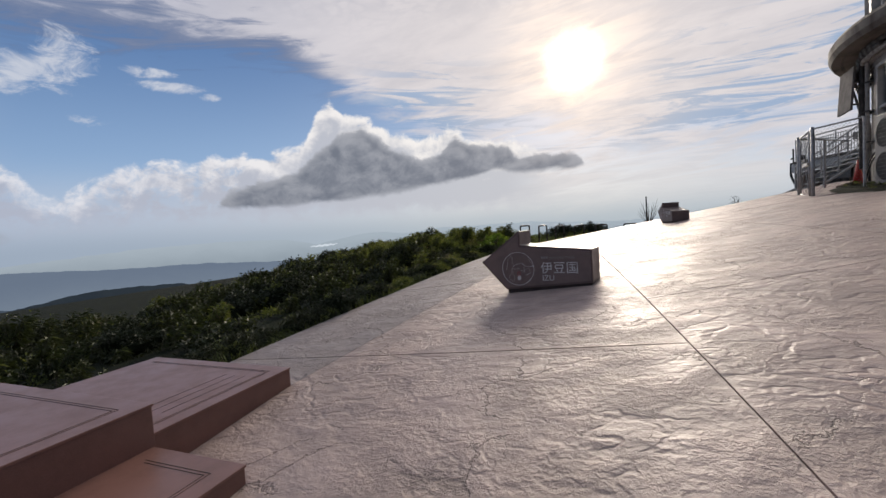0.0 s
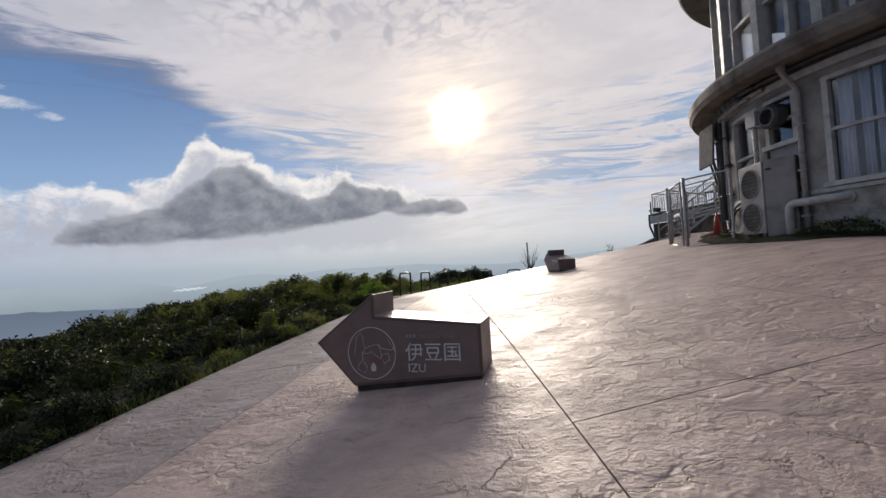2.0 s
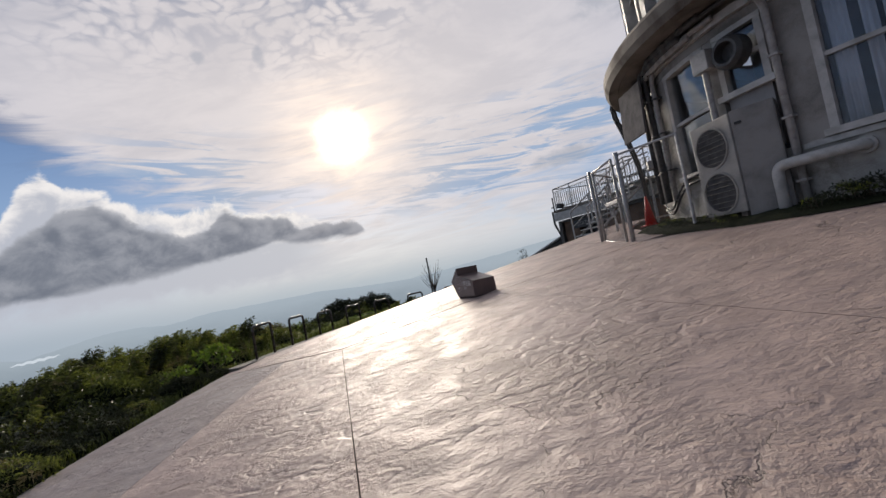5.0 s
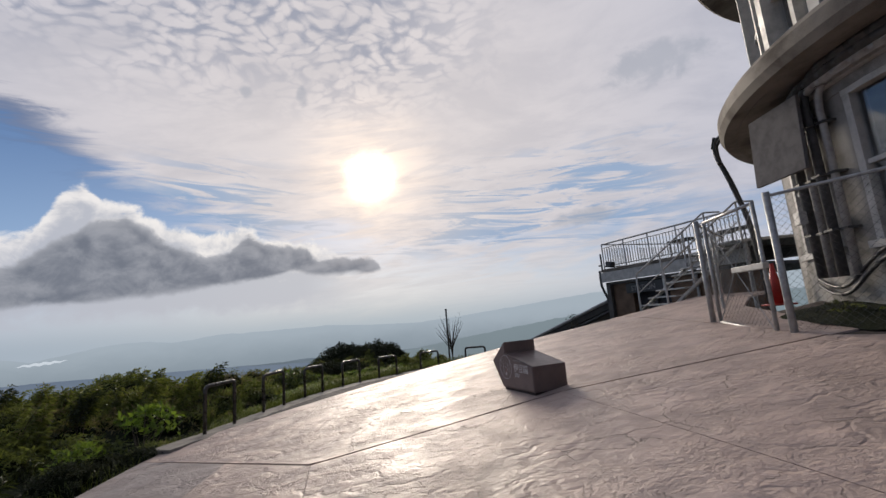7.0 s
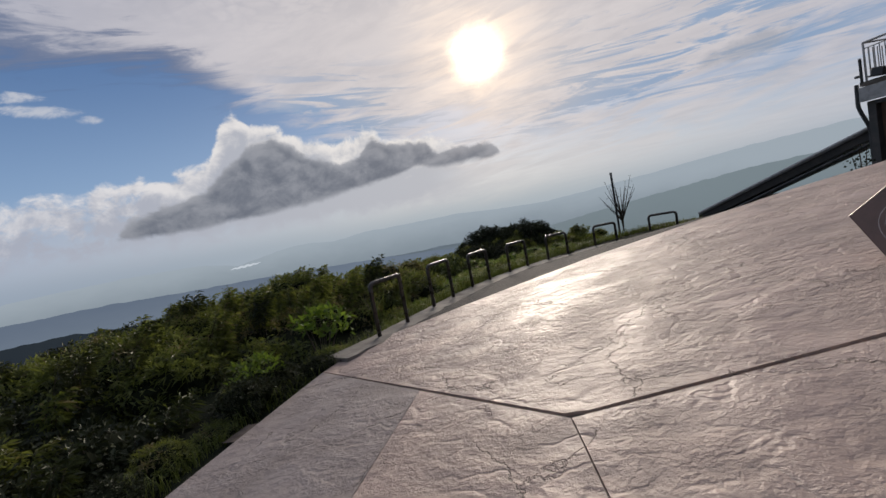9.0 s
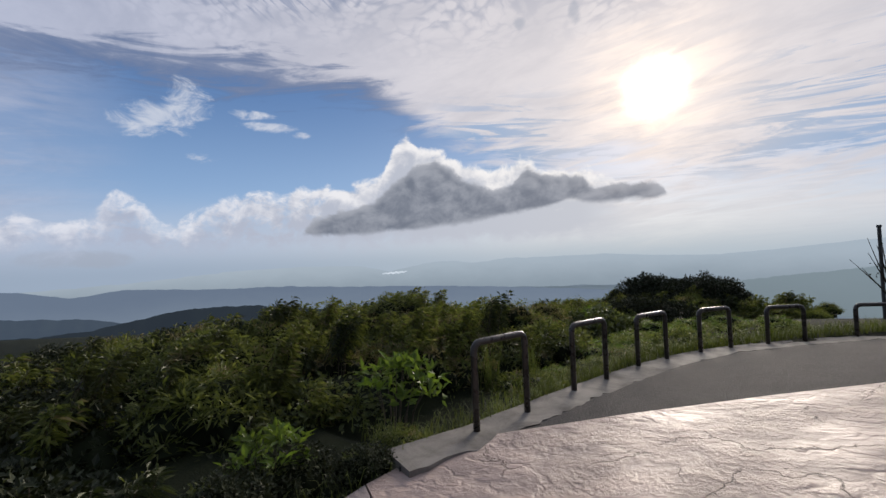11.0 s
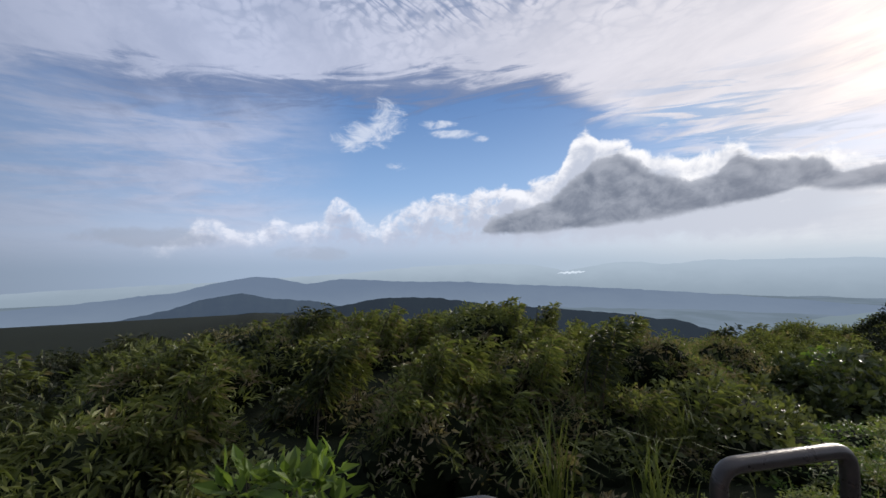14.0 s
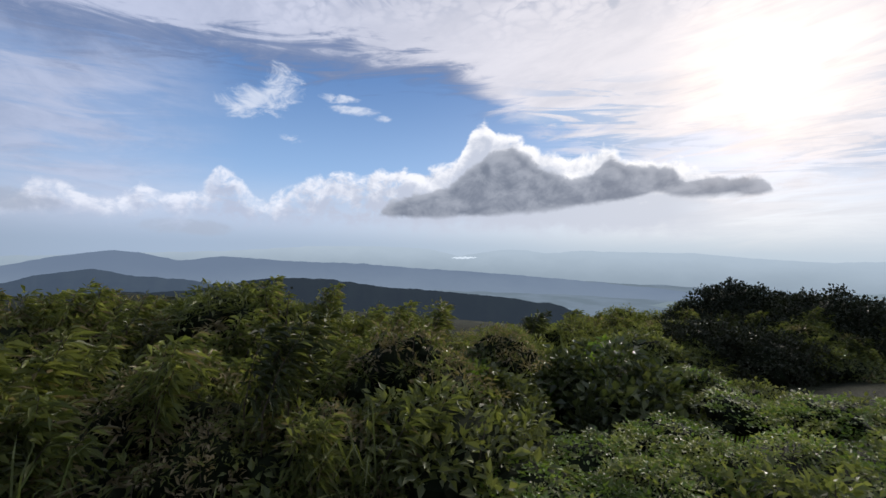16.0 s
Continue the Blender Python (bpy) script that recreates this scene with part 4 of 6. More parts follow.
    part("wire", bars([rounded([polar(4.72, 213, 7.6), polar(4.75, 213.2, 5.95), polar(4.85, 216, 5.55), polar(4.75, 219, 5.8), polar(4.72, 219.5, 7.0)], 0.2, 6)], 0.02, 6), BLACK, u)


build_services()


def build_air_conditioner():
    """Two stacked fans in the front, a plain side panel."""
    a = Vector((3.58, 5.19, 0))
    b = Vector((3.72, 4.39, 0))
    w = (b - a).length
    yaw = math.atan2(b.y - a.y, b.x - a.x)
    m = Matrix.Translation((a.x, a.y, 1.38)) @ Matrix.Rotation(yaw, 4, "Z")
    u = thing("air_conditioner", m, "ivory outdoor air conditioner with two stacked fans beside the wall", "air conditioner")
    h, d = 1.56, 0.40
    part("body", boxes(((0, 0, 0.06), (w, d, h)), bevel=0.012), ACBODY, u)
    for z in (0.42, 1.14):
        bm = lathe(bmesh.new(), [(0.31, -0.012), (0.335, -0.012), (0.335, 0.012), (0.31, 0.012)], (0, 0), seg=32)
        bmesh.ops.transform(bm, matrix=Matrix.Translation((w * 0.47, -0.002, z)) @ Matrix.Rotation(radians(90), 4, "X"), verts=bm.verts)
        f = part("fan_ring", bm, ACBODY, u)
        bm = lathe(bmesh.new(), [(0.001, 0.0), (0.30, 0.0), (0.30, 0.006), (0.001, 0.006)], (0, 0), seg=32)
        bmesh.ops.transform(bm, matrix=Matrix.Translation((w * 0.47, -0.001, z)) @ Matrix.Rotation(radians(90), 4, "X"), verts=bm.verts)
        part("fan_opening", bm, UNLIT_DARK, f, "dark fan opening")
        rows = [[(w * 0.47 - math.sqrt(max(0.0, 0.31 ** 2 - k * k)), -0.014, z + k), (w * 0.47 + math.sqrt(max(0.0, 0.31 ** 2 - k * k)), -0.014, z + k)] for k in np.arange(-0.24, 0.25, 0.08)]
        part("guard", bars(rows, 0.005, 5), CONDUIT, f, "grey wire fan guard")
    for x in (0.1, w - 0.1):
        part("foot", boxes(((x - 0.05, 0.02, -0.25), (x + 0.05, d - 0.02, 0.06))), SLAB, u)
    c = thing("side_cabinet", Matrix.Translation((b.x, b.y, 1.36)) @ Matrix.Rotation(math.atan2(-0.40, 0.46), 4, "Z"), "tall ivory metal cabinet standing against the air conditioner", "cabinet")
    part("body", boxes(((0.02, 0.02, 0.0), (0.56, 0.30, 1.60)), bevel=0.012), ACBODY, c)
    part("foot", boxes(((0.05, 0.04, -0.25), (0.53, 0.28, 0.0))), SLAB, c)
    part("latch", boxes(((0.06, 0.0, 1.38), (0.15, 0.02, 1.42)), bevel=0.004), BLACK, c, "small black latch")
    part("door", boxes(((0.04, 0.012, 0.04), (0.54, 0.02, 1.56)), bevel=0.004), ACBODY, c)


build_air_conditioner()


# ---- fence and gate ----
def chain_link(bm, a, b, z0, z1, step=0.085, r=0.0016):
    a, b = Vector(a), Vector(b)
    w, h = (b - a).length, z1 - z0
    d = (b - a) / w
    P = lambda s, t: a + d * s + Vector((0, 0, z0 + t))
    k = -h
    while k < w:
        s0, s1 = max(0.0, k), min(w, k + h)
        if s1 - s0 > 0.02:
            tube(bm, [P(s0, s0 - k), P(s1, s1 - k)], r, 3, False)
            tube(bm, [P(s0, h - (s0 - k)), P(s1, h - (s1 - k))], r, 3, False)
        k += step
    return bm


def build_gate():
    g = thing("metal_gate", None, "galvanised chain-link gate with two round posts and wire bracing", "gate")
    for (x, y, z) in ((2.68, 6.16, 1.16), (2.65, 7.86, 1.33)):
        part("post", bars([[(x, y, z - 0.2), (x, y, 3.03)]], 0.042, 12), GALV, g, smooth=True)
    for (x, y, z) in ((2.66, 6.42, 1.22), (2.66, 7.66, 1.35)):
        part("stile", bars([[(x, y, z), (x, y, 2.98)]], 0.026, 10), GALV, g, smooth=True)
    for za, zb in ((1.24, 1.37), (2.96, 2.96)):
        part("rail", bars([[(2.66, 6.42, za), (2.66, 7.66, zb)]], 0.024, 10), GALV, g, smooth=True)
    part("brace", bars([[(2.66, 6.44, 1.26), (2.66, 7.64, 2.94)]], 0.007, 6), GALV, g)
    part("brace", bars([[(2.66, 6.44, 2.94), (2.66, 7.64, 1.38)]], 0.007, 6), GALV, g)
    part("latch_bar", boxes(((2.60, 6.35, 2.08), (2.68, 7.05, 2.16)), bevel=0.01), FRAME, g, "pale latch bar")
    part("mesh", chain_link(bmesh.new(), (2.66, 6.42, 0), (2.66, 7.66, 0), 1.34, 2.96), WIRE, g)
    f = thing("chain_link_fence", None, "galvanised chain-link fence from the gate to the wall", "fence")
    q = (3.46, 5.38)
    part("top_rail", bars([[(2.68, 6.16, 2.98), (q[0], q[1], 3.0)]], 0.022, 8), GALV, f)
    part("bottom_rail", bars([[(2.68, 6.16, 1.24), (q[0], q[1], 1.34)]], 0.018, 8), GALV, f)
    part("post", bars([[(q[0], q[1], 1.1), (q[0], q[1], 3.02)]], 0.03, 10), GALV, f)
    part("mesh", chain_link(bmesh.new(), (2.68, 6.16, 0), (q[0], q[1], 0), 1.3, 2.98), WIRE, f)
    part("top_rail", bars([[(2.65, 7.86, 2.98), (4.2, 9.9, 2.98)]], 0.022, 8), GALV, f)
    part("post", bars([[(3.4, 8.87, 1.2), (3.4, 8.87, 3.0)]], 0.03, 10), GALV, f)
    part("mesh", chain_link(bmesh.new(), (2.65, 7.86, 0), (4.2, 9.9, 0), 1.5, 2.98), WIRE, f)
    c = thing("traffic_cone", Matrix.Translation((4.02, 8.35, 1.53)), "red plastic traffic cone behind the gate", "cone")
    part("body", lathe(bmesh.new(), [(0.13, 0.03), (0.025, 0.72), (0.015, 0.72), (0.11, 0.03)], (0, 0), seg=20), REDPL, c, smooth=True)
    part("base", boxes(((-0.18, -0.18, 0), (0.18, 0.18, 0.03)), bevel=0.01), REDPL, c)


build_gate()


# ---- deck, stairs and station ----
def build_station():
    A, B = Vector((4.0, 17.75, 0)), Vector((5.95, 13.8, 0))
    d = (B - A).normalized()
    nrm = Vector((-d.y, d.x, 0))
    if nrm.x < 0:
        nrm = -nrm
    L = (B - A).length
    m = Matrix(((d.x, nrm.x, 0, A.x), (d.y, nrm.y, 0, A.y), (0, 0, 1, 0), (0, 0, 0, 1)))
    s = thing("station_building", None, "low brown station building under a railed roof deck", "building")
    part("deck", boxes(((-0.1, -0.1, 3.02), (L + 1.2, 7.0, 3.13)), m=m), SLAB, s)
    part("fascia", boxes(((-0.12, -0.13, 2.62), (L + 1.2, -0.05, 3.0)), m=m), FRAME, s, "white painted fascia")
    part("soffit", boxes(((0.0, 0.0, 2.50), (L + 1.2, 7.0, 2.60)), m=m), ROOFING, s)
    part("wall", boxes(((0.15, 0.15, -0.4), (1.1, 0.35, 2.5)), ((2.7, 0.15, -0.4), (L + 1.2, 0.35, 2.5)), ((-0.02, 0.21, -0.4), (0.15, 7.0, 2.5)), m=m), BROWN, s, "brown boarded wall")
    part("doorway", boxes(((1.1, 0.45, -0.4), (2.7, 0.55, 2.5)), m=m), UNLIT_DARK, s, "dark glazed entrance")
    for x in (1.1, 1.9, 2.66):
        part("door_frame", boxes(((x, 0.35, -0.4), (x + 0.05, 0.44, 2.5)), m=m), CONDUIT, s)
    sign = part("sign_board", boxes(((0.9, 0.05, 2.10), (2.9, 0.11, 2.46)), m=m), BLACK, s, "dark sign board")
    lettering("STATION", 0.26, m @ Matrix.Translation((1.15, 0.042, 2.18)) @ Matrix.Rotation(radians(90), 4, "X"), DIM, sign)
    part("corner_post", boxes(((-0.05, 0.0, -0.4), (0.15, 0.2, 2.6)), m=m), ROOFING, s)
    part("corner_pipe", bars([rounded([m @ Vector((-0.18, -0.1, 3.1)), m @ Vector((-0.2, -0.1, 2.5)), m @ Vector((-0.12, 0.1, 1.9)), m @ Vector((-0.12, 0.1, 0.2))], 0.15, 4)], 0.05, 8), CONDUIT, s)
    part("flood_lamp", boxes(((-0.42, -0.2, 3.18), (-0.12, 0.02, 3.40)), bevel=0.03, m=m @ Matrix.Rotation(radians(12), 4, "Y")), BLACK, s, "black floodlight on the deck corner")
    part("flood_mount", bars([[m @ Vector((-0.05, -0.08, 3.1)), m @ Vector((-0.05, -0.08, 3.75))], [m @ Vector((-0.05, -0.08, 3.3)), m @ Vector((-0.2, -0.08, 3.3))]], 0.035, 8), CONDUIT, s)
    r = thing("deck_railing", None, "grey metal balustrade with close upright bars on the deck", "railing")
    part("top_rail", bars([[m @ Vector((0, 0, 4.13)), m @ Vector((L + 1.0, 0, 4.13))]], 0.03, 10), ALU, r)
    part("mid_rail", bars([[m @ Vector((0, 0, 3.98)), m @ Vector((L + 1.0, 0, 3.98))]], 0.014, 8), ALU, r)
    part("bottom_rail", bars([[m @ Vector((0, 0, 3.24)), m @ Vector((L + 1.0, 0, 3.24))]], 0.018, 8), ALU, r)
    bar = bars([[(0, 0, 3.24), (0, 0, 3.98)]], 0.013, 6)
    post = bars([[(0, 0, 3.05), (0, 0, 4.13)]], 0.026, 8)
    first_b, first_p = None, None
    n = int((L + 1.0) / 0.125)
    for i in range(n + 1):
        x = i * (L + 1.0) / n
        at = m @ Vector((x, 0, 0))
        if i % 9 == 0:
            if first_p is None:
                first_p = part("post", post, ALU, r)
                ob = first_p
            else:
                ob = new("post", first_p.data)
                ob.parent = r
        else:
            if first_b is None:
                first_b = part("baluster", bar, ALU, r)
                ob = first_b
            else:
                ob = new("baluster", first_b.data)
                ob.parent = r
        ob.location = at
    side = m @ Vector((0, 4.5, 0))
    part("side_rail", bars([[m @ Vector((0, 0, 4.13)), m @ Vector((0, 4.5, 4.13))], [m @ Vector((0, 0, 3.24)), m @ Vector((0, 4.5, 3.24))]], 0.025, 8), ALU, r)
    for i in range(1, 34):
        ob = new("baluster", first_b.data)
        ob.parent = r
        ob.location = m @ Vector((0, i * 4.5 / 34, 0))
    for k, (x, y) in enumerate(((2.4, 1.6), (3.3, 2.0), (4.2, 1.8))):
        t = thing("deck_table", m @ Matrix.Translation((x, y, 3.13)), "dark outdoor table on the deck behind the railing", "table", "deck tables")
        part("tabletop", boxes(((-0.45, -0.35, 0.68), (0.45, 0.35, 0.73)), bevel=0.01), CONDUIT, t)
        for sx in (-0.38, 0.38):
            for sy in (-0.28, 0.28):
                part("leg", bars([[(sx, sy, 0), (sx, sy, 0.68)]], 0.02, 6), CONDUIT, t)
    # stairs up to the deck
    st = thing("metal_staircase", None, "grey metal staircase with railings rising to the deck", "staircase")
    a, b = Vector((3.45, 11.35, 1.50)), Vector((5.75, 11.9, 3.13))
    steps = 9
    run = (b - a) / steps
    side = Vector((-run.y, run.x, 0)).normalized()
    for i in range(steps):
        p = a + run * (i + 0.5)
        p.z = a.z + (i + 1) * (b.z - a.z) / steps
        yaw = math.atan2(run.y, run.x)
        part("tread", boxes(((-0.15, -0.05, -0.035), (0.15, 1.05, 0.0)), m=Matrix.Translation(p) @ Matrix.Rotation(yaw, 4, "Z")), GALV, st)
    for o in (-0.06, 1.06):
        part("stringer", bars([[a + side * o, b + side * o]], 0.05, 6), ALU, st)
        part("handrail", bars([rounded([a + side * o + Vector((0, 0, 1.0)), b + side * o + Vector((0, 0, 1.0)), b + side * o + run * 2 + Vector((0, 0, 1.0 - 2 * run.z))], 0.1, 4)], 0.026, 8), ALU, st)
        part("lower_rail", bars([[a + side * o + Vector((0, 0, 0.5)), b + side * o + Vector((0, 0, 0.5))]], 0.016, 8), ALU, st)
        for i in range(0, steps + 1, 3):
            p = a + run * i + side * o
            part("post", bars([[p - Vector((0, 0, 0.3 if i == 0 else 0.0)), p + Vector((0, 0, 1.0))]], 0.026, 8), ALU, st)
    land = thing("stair_landing", None, "metal landing joining the staircase to the deck", "landing")
    part("plate", boxes(((5.6, 11.6, 3.05), (8.4, 14.6, 3.12))), GALV, land)
    for x, y in ((5.75, 11.75), (8.2, 11.75), (5.75, 14.4)):
        part("leg", bars([[(x, y, 0.3), (x, y, 3.05)]], 0.05, 8), GALV, land)
    # sloping roof of the lower hall
    lr = thing("sloping_roof", None, "dark sloping roof of the hall below the station", "roof")
    bm = bmesh.new()
    pts = [(4.3, 18.0, 1.95), (0.2, 20.6, 0.0), (3.2, 25.5, 0.0), (7.5, 23.0, 1.95)]
    top = [bm.verts.new(p) for p in pts]
    low = [bm.verts.new((p[0], p[1], p[2] - 0.25)) for p in pts]
    bm.faces.new(top)
    bm.faces.new(low[::-1])
    for i in range(4):
        bm.faces.new((top[i], low[i], low[(i + 1) % 4], top[(i + 1) % 4]))
    bmesh.ops.recalc_face_normals(bm, faces=bm.faces)
    part("roofing", bm, ROOFING, lr)
    part("verge", bars([[(4.3, 17.95, 2.0), (0.2, 20.55, 0.05)]], 0.06, 6), PIPE, lr)
    part("verge", bars([[(4.2, 17.9, 1.55), (0.4, 20.3, -0.25)]], 0.05, 6), CONDUIT, lr)
    part("wall", boxes(((2.0, 20.6, -2.5), (6.5, 22.5, 0.2))), BROWN, lr)


def lettering(text, size, m, mat, parent, label=""):
    """Flat raised characters from the built-in font."""
    cu = bpy.data.curves.new("lettering", "FONT")
    cu.body, cu.size, cu.extrude = text, size, 0.0015
    tmp = bpy.data.objects.new("lettering", cu)
    scene.collection.objects.link(tmp)
    dg = bpy.context.evaluated_depsgraph_get()
    me = bpy.data.meshes.new_from_object(tmp.evaluated_get(dg))
    bpy.data.objects.remove(tmp)
    me.materials.clear()
    me.materials.append(mat)
    ob = new("lettering", me)
    ob.parent = parent
    ob.matrix_basis = m
    if label:
        ob["label"] = label
    return ob


build_station()


# ---- arrow-shaped sign blocks ----
def build_sign(at, L, D, tz, bx, bz, fbz, ftz, ix, iz, rz, k, sunk):
    """A stone block shaped like an arrow that points along -x; its face looks along -y."""
    s = thing("arrow_sign", at, "brown polished stone arrow-shaped sign block standing on the paving", "sign", "arrow signs")
    out = [(0.0, tz), (bx, bz), (L, fbz), (L, ftz), (ix, iz), (ix, rz), (ix - 0.02, rz)]
    bm = prism(bmesh.new(), out, D)
    bmesh.ops.bevel(bm, geom=list(bm.edges), offset=0.005, segments=1, affect="EDGES")
    part("block", bm, STONE, s)
    part("footing", prism(bmesh.new(), [(bx + 0.02, bz + 0.05), (bx + 0.02, bz - sunk), (L - 0.02, fbz - sunk), (L - 0.02, fbz + 0.05)], D - 0.03, Matrix.Translation((0, 0.015, 0))), GROOVE, s)
    e = 0.03 * k
    face = [(e * 1.3, tz), (bx + 0.006, bz + e), (L - e, fbz + e * 0.9), (L - e, ftz - e), (ix - e, iz - e), (ix - e, rz - e * 1.5)]
    plate = part("face_plate", prism(bmesh.new(), face, 0.006, Matrix.Translation((0, -0.005, 0))), STONE_FACE, s, "paler brown face with white engraving")
    cx, cz, r = 0.60 * k, tz - 0.10 * k, 0.25 * k
    ring = [(cx + r * math.cos(a), -0.006, cz + r * math.sin(a)) for a in np.linspace(0, 2 * math.pi, 49)]
    part("engraved_circle", bars([ring], 0.004 * k, 5), ENGRAVE, plate, "white engraved circle")
    Q = lambda u, v: (cx + r * u, -0.0055, cz + r * v)
    lines = [[(-0.62, 0.62), (-0.45, 0.78), (-0.33, 0.60), (-0.36, 0.40), (-0.25, 0.18), (0.0, 0.30), (0.30, 0.34), (0.45, 0.18), (0.75, 0.12), (0.95, 0.16)], [(-0.62, 0.62), (-0.68, 0.2), (-0.75, -0.05)], [(-0.25, 0.18), (-0.4, 0.0), (-0.38, -0.3), (-0.55, -0.4), (-0.6, -0.62)], [(0.0, 0.08), (0.2, -0.1), (0.4, -0.22), (0.45, -0.05), (0.7, 0.0), (0.75, -0.25), (0.5, -0.4), (0.48, -0.25)], [(0.3, 0.34), (0.38, 0.1), (0.4, -0.22)], [(-0.4, 0.0), (-0.15, -0.02), (0.0, 0.08)], [(-0.6, -0.62), (-0.3, -0.78), (-0.2, -0.5), (-0.38, -0.3)], [(0.7, 0.55), (0.85, 0.3), (0.98, 0.1)]]
    for l in lines:
        part("map_line", bars([[Q(*p) for p in l]], 0.0022 * k, 4), ENGRAVE, plate)
    pin = [Q(0.05 + 0.09 * math.cos(a), -0.28 + 0.10 * math.sin(a)) for a in np.linspace(-math.pi * 0.3, math.pi * 1.3, 16)] + [Q(0.05, -0.5)]
    part("pin_mark", bars([pin + [pin[0]]], 0.004 * k, 5), RED_MARK, plate, "dark red pin mark")
    drop = part("pin_drop", lathe(bmesh.new(), [(0.001, -0.004), (0.024 * k, 0.0), (0.03 * k, 0.035 * k), (0.012 * k, 0.075 * k), (0.001, 0.08 * k)], (0, 0), seg=10), ENGRAVE, plate, "white pointer")
    drop.matrix_basis = Matrix.Translation(Q(0.06, -0.68)) @ Matrix.Diagonal((1, 0.12, 1, 1))
    tilt = math.atan2(ftz - iz + fbz - bz, 2 * (L - bx)) * 0.25
    R = Matrix.Rotation(radians(90), 4, "X") @ Matrix.Rotation(tilt, 4, "Z")
    mid = (ftz + fbz) / 2
    lettering("\u4f0a\u8c46\u56fd", 0.185 * k, Matrix.Translation((0.95 * k, -0.006, tz - 0.155 * k)) @ R, ENGRAVE, plate, "white engraved characters")
    lettering("IZU", 0.115 * k, Matrix.Translation((0.97 * k, -0.006, tz - 0.275 * k)) @ R, ENGRAVE, plate)
    lettering("JUKKOKU TOGE", 0.048 * k, Matrix.Translation((1.09 * k, -0.006, tz + 0.045 * k)) @ R, DIM, plate)
    for i in range(3):
        part("faint_mark", boxes(((0.965 * k + i * 0.037 * k, -0.007, tz + 0.048 * k), (0.99 * k + i * 0.037 * k, -0.0055, tz + 0.08 * k))), DIM, plate)
    return s


build_sign(pose(-2.702, -2.153, 0.056, 0, 0, 1.3), 1.69, 0.50, 0.40, 0.401, -0.024, 0.101, 0.575, 0.644, 0.656, 0.869, 1.0, 0.16)
build_sign(pose(-0.955, 6.815, 0.745, 0, 0, -63.4), 1.008, 0.48, 0.388, 0.248, 0.06, 0.075, 0.378, 0.367, 0.506, 0.651, 0.60, 0.2)


# ---- stepped stone monument ----
def build_monument():
    u, v = Vector((-0.986, -0.164, 0)), Vector((0.232, -0.973, 0))
    for corner, z1, lu, lv, h in (((-3.27, -5.43), -0.269, 1.95, 1.42, 0.45), ((-2.965, -6.785), -0.05, 2.0, 2.2, 0.75), ((-2.14, -6.64), -0.35, 0.84, 2.3, 0.35)):
        m = Matrix(((u.x, v.x, 0, corner[0]), (u.y, v.y, 0, corner[1]), (0, 0, 1, z1), (0, 0, 0, 1)))
        t = thing("stone_plinth", m, "reddish brown polished stone plinth with engraved border lines", "plinth", "stone plinths")
        part("block", boxes(((0, 0, -h), (lu, lv, -0.02)), bevel=0.004), STONE_RED_SHADED, t)
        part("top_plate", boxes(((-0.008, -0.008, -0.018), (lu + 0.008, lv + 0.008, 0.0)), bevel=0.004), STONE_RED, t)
        for k, e in enumerate((0.13, 0.155)):
            part("groove", boxes(((e, e, 0.0), (lu - e, e + 0.004, 0.002)), ((e, e, 0.0), (e + 0.004, lv - e, 0.002)), ((e, lv - e, 0.0), (lu - e, lv - e + 0.004, 0.002))), GROOVE, t, "dark engraved border line")
        if lu > 1.9 and lv < 2:
            for k in range(3):
                part("groove", boxes(((0.28 + 0.12 * k, 0.3, 0.0), (0.284 + 0.12 * k, lv - 0.3, 0.002))), GROOVE, t)


build_monument()


# ---- kerb, path ----
KERB_OUT = [(-6.45, 7.2), (-6.22, 8.0), (-6.10, 8.8), (-5.95, 9.7), (-5.80, 10.4), (-5.62, 11.2), (-5.38, 11.95), (-5.05, 12.7), (-4.55, 13.4), (-3.85, 14.2), (-3.0, 15.1), (-1.8, 16.1), (-0.4, 16.3)]


def path_level(p):
    return 0.10 + 0.02 * max(0.0, p[0] + 5.0)


def loft_sheet(name, low, high, nu, nv, zlow, zhigh, mat, skirt, jag=0.0):
    bm = bmesh.new()
    rows = []
    for j in range(nv + 1):
        v = j / nv
        row = []
        for i in range(nu + 1):
            a, b = lerp_line([V2(*p) for p in low], i / nu), lerp_line([V2(*p) for p in high], i / nu)
            p = a.lerp(b, v)
            if j == nv and jag:
                p = p + (b - a).normalized() * jag * noise.fractal(Vector((i * 0.35, 3.0, 0)), 0.9, 2.0, 4)
            row.append(bm.verts.new((p.x, p.y, zlow(a) * (1 - v) + zhigh(b) * v + 0.006 * noise.noise(Vector((p.x * 3, p.y * 3, 0))))))
        rows.append(row)
    for a, b in zip(rows, rows[1:]):
        for i in range(nu):
            bm.faces.new((a[i], a[i + 1], b[i + 1], b[i]))
    out = bmesh.ops.extrude_edge_only(bm, edges=[e for e in bm.edges if e.is_boundary])
    for g in out["geom"]:
        if isinstance(g, bmesh.types.BMVert):
            g.co.z -= skirt
    bmesh.ops.recalc_face_normals(bm, faces=bm.faces)
    return part(name, bm, mat)


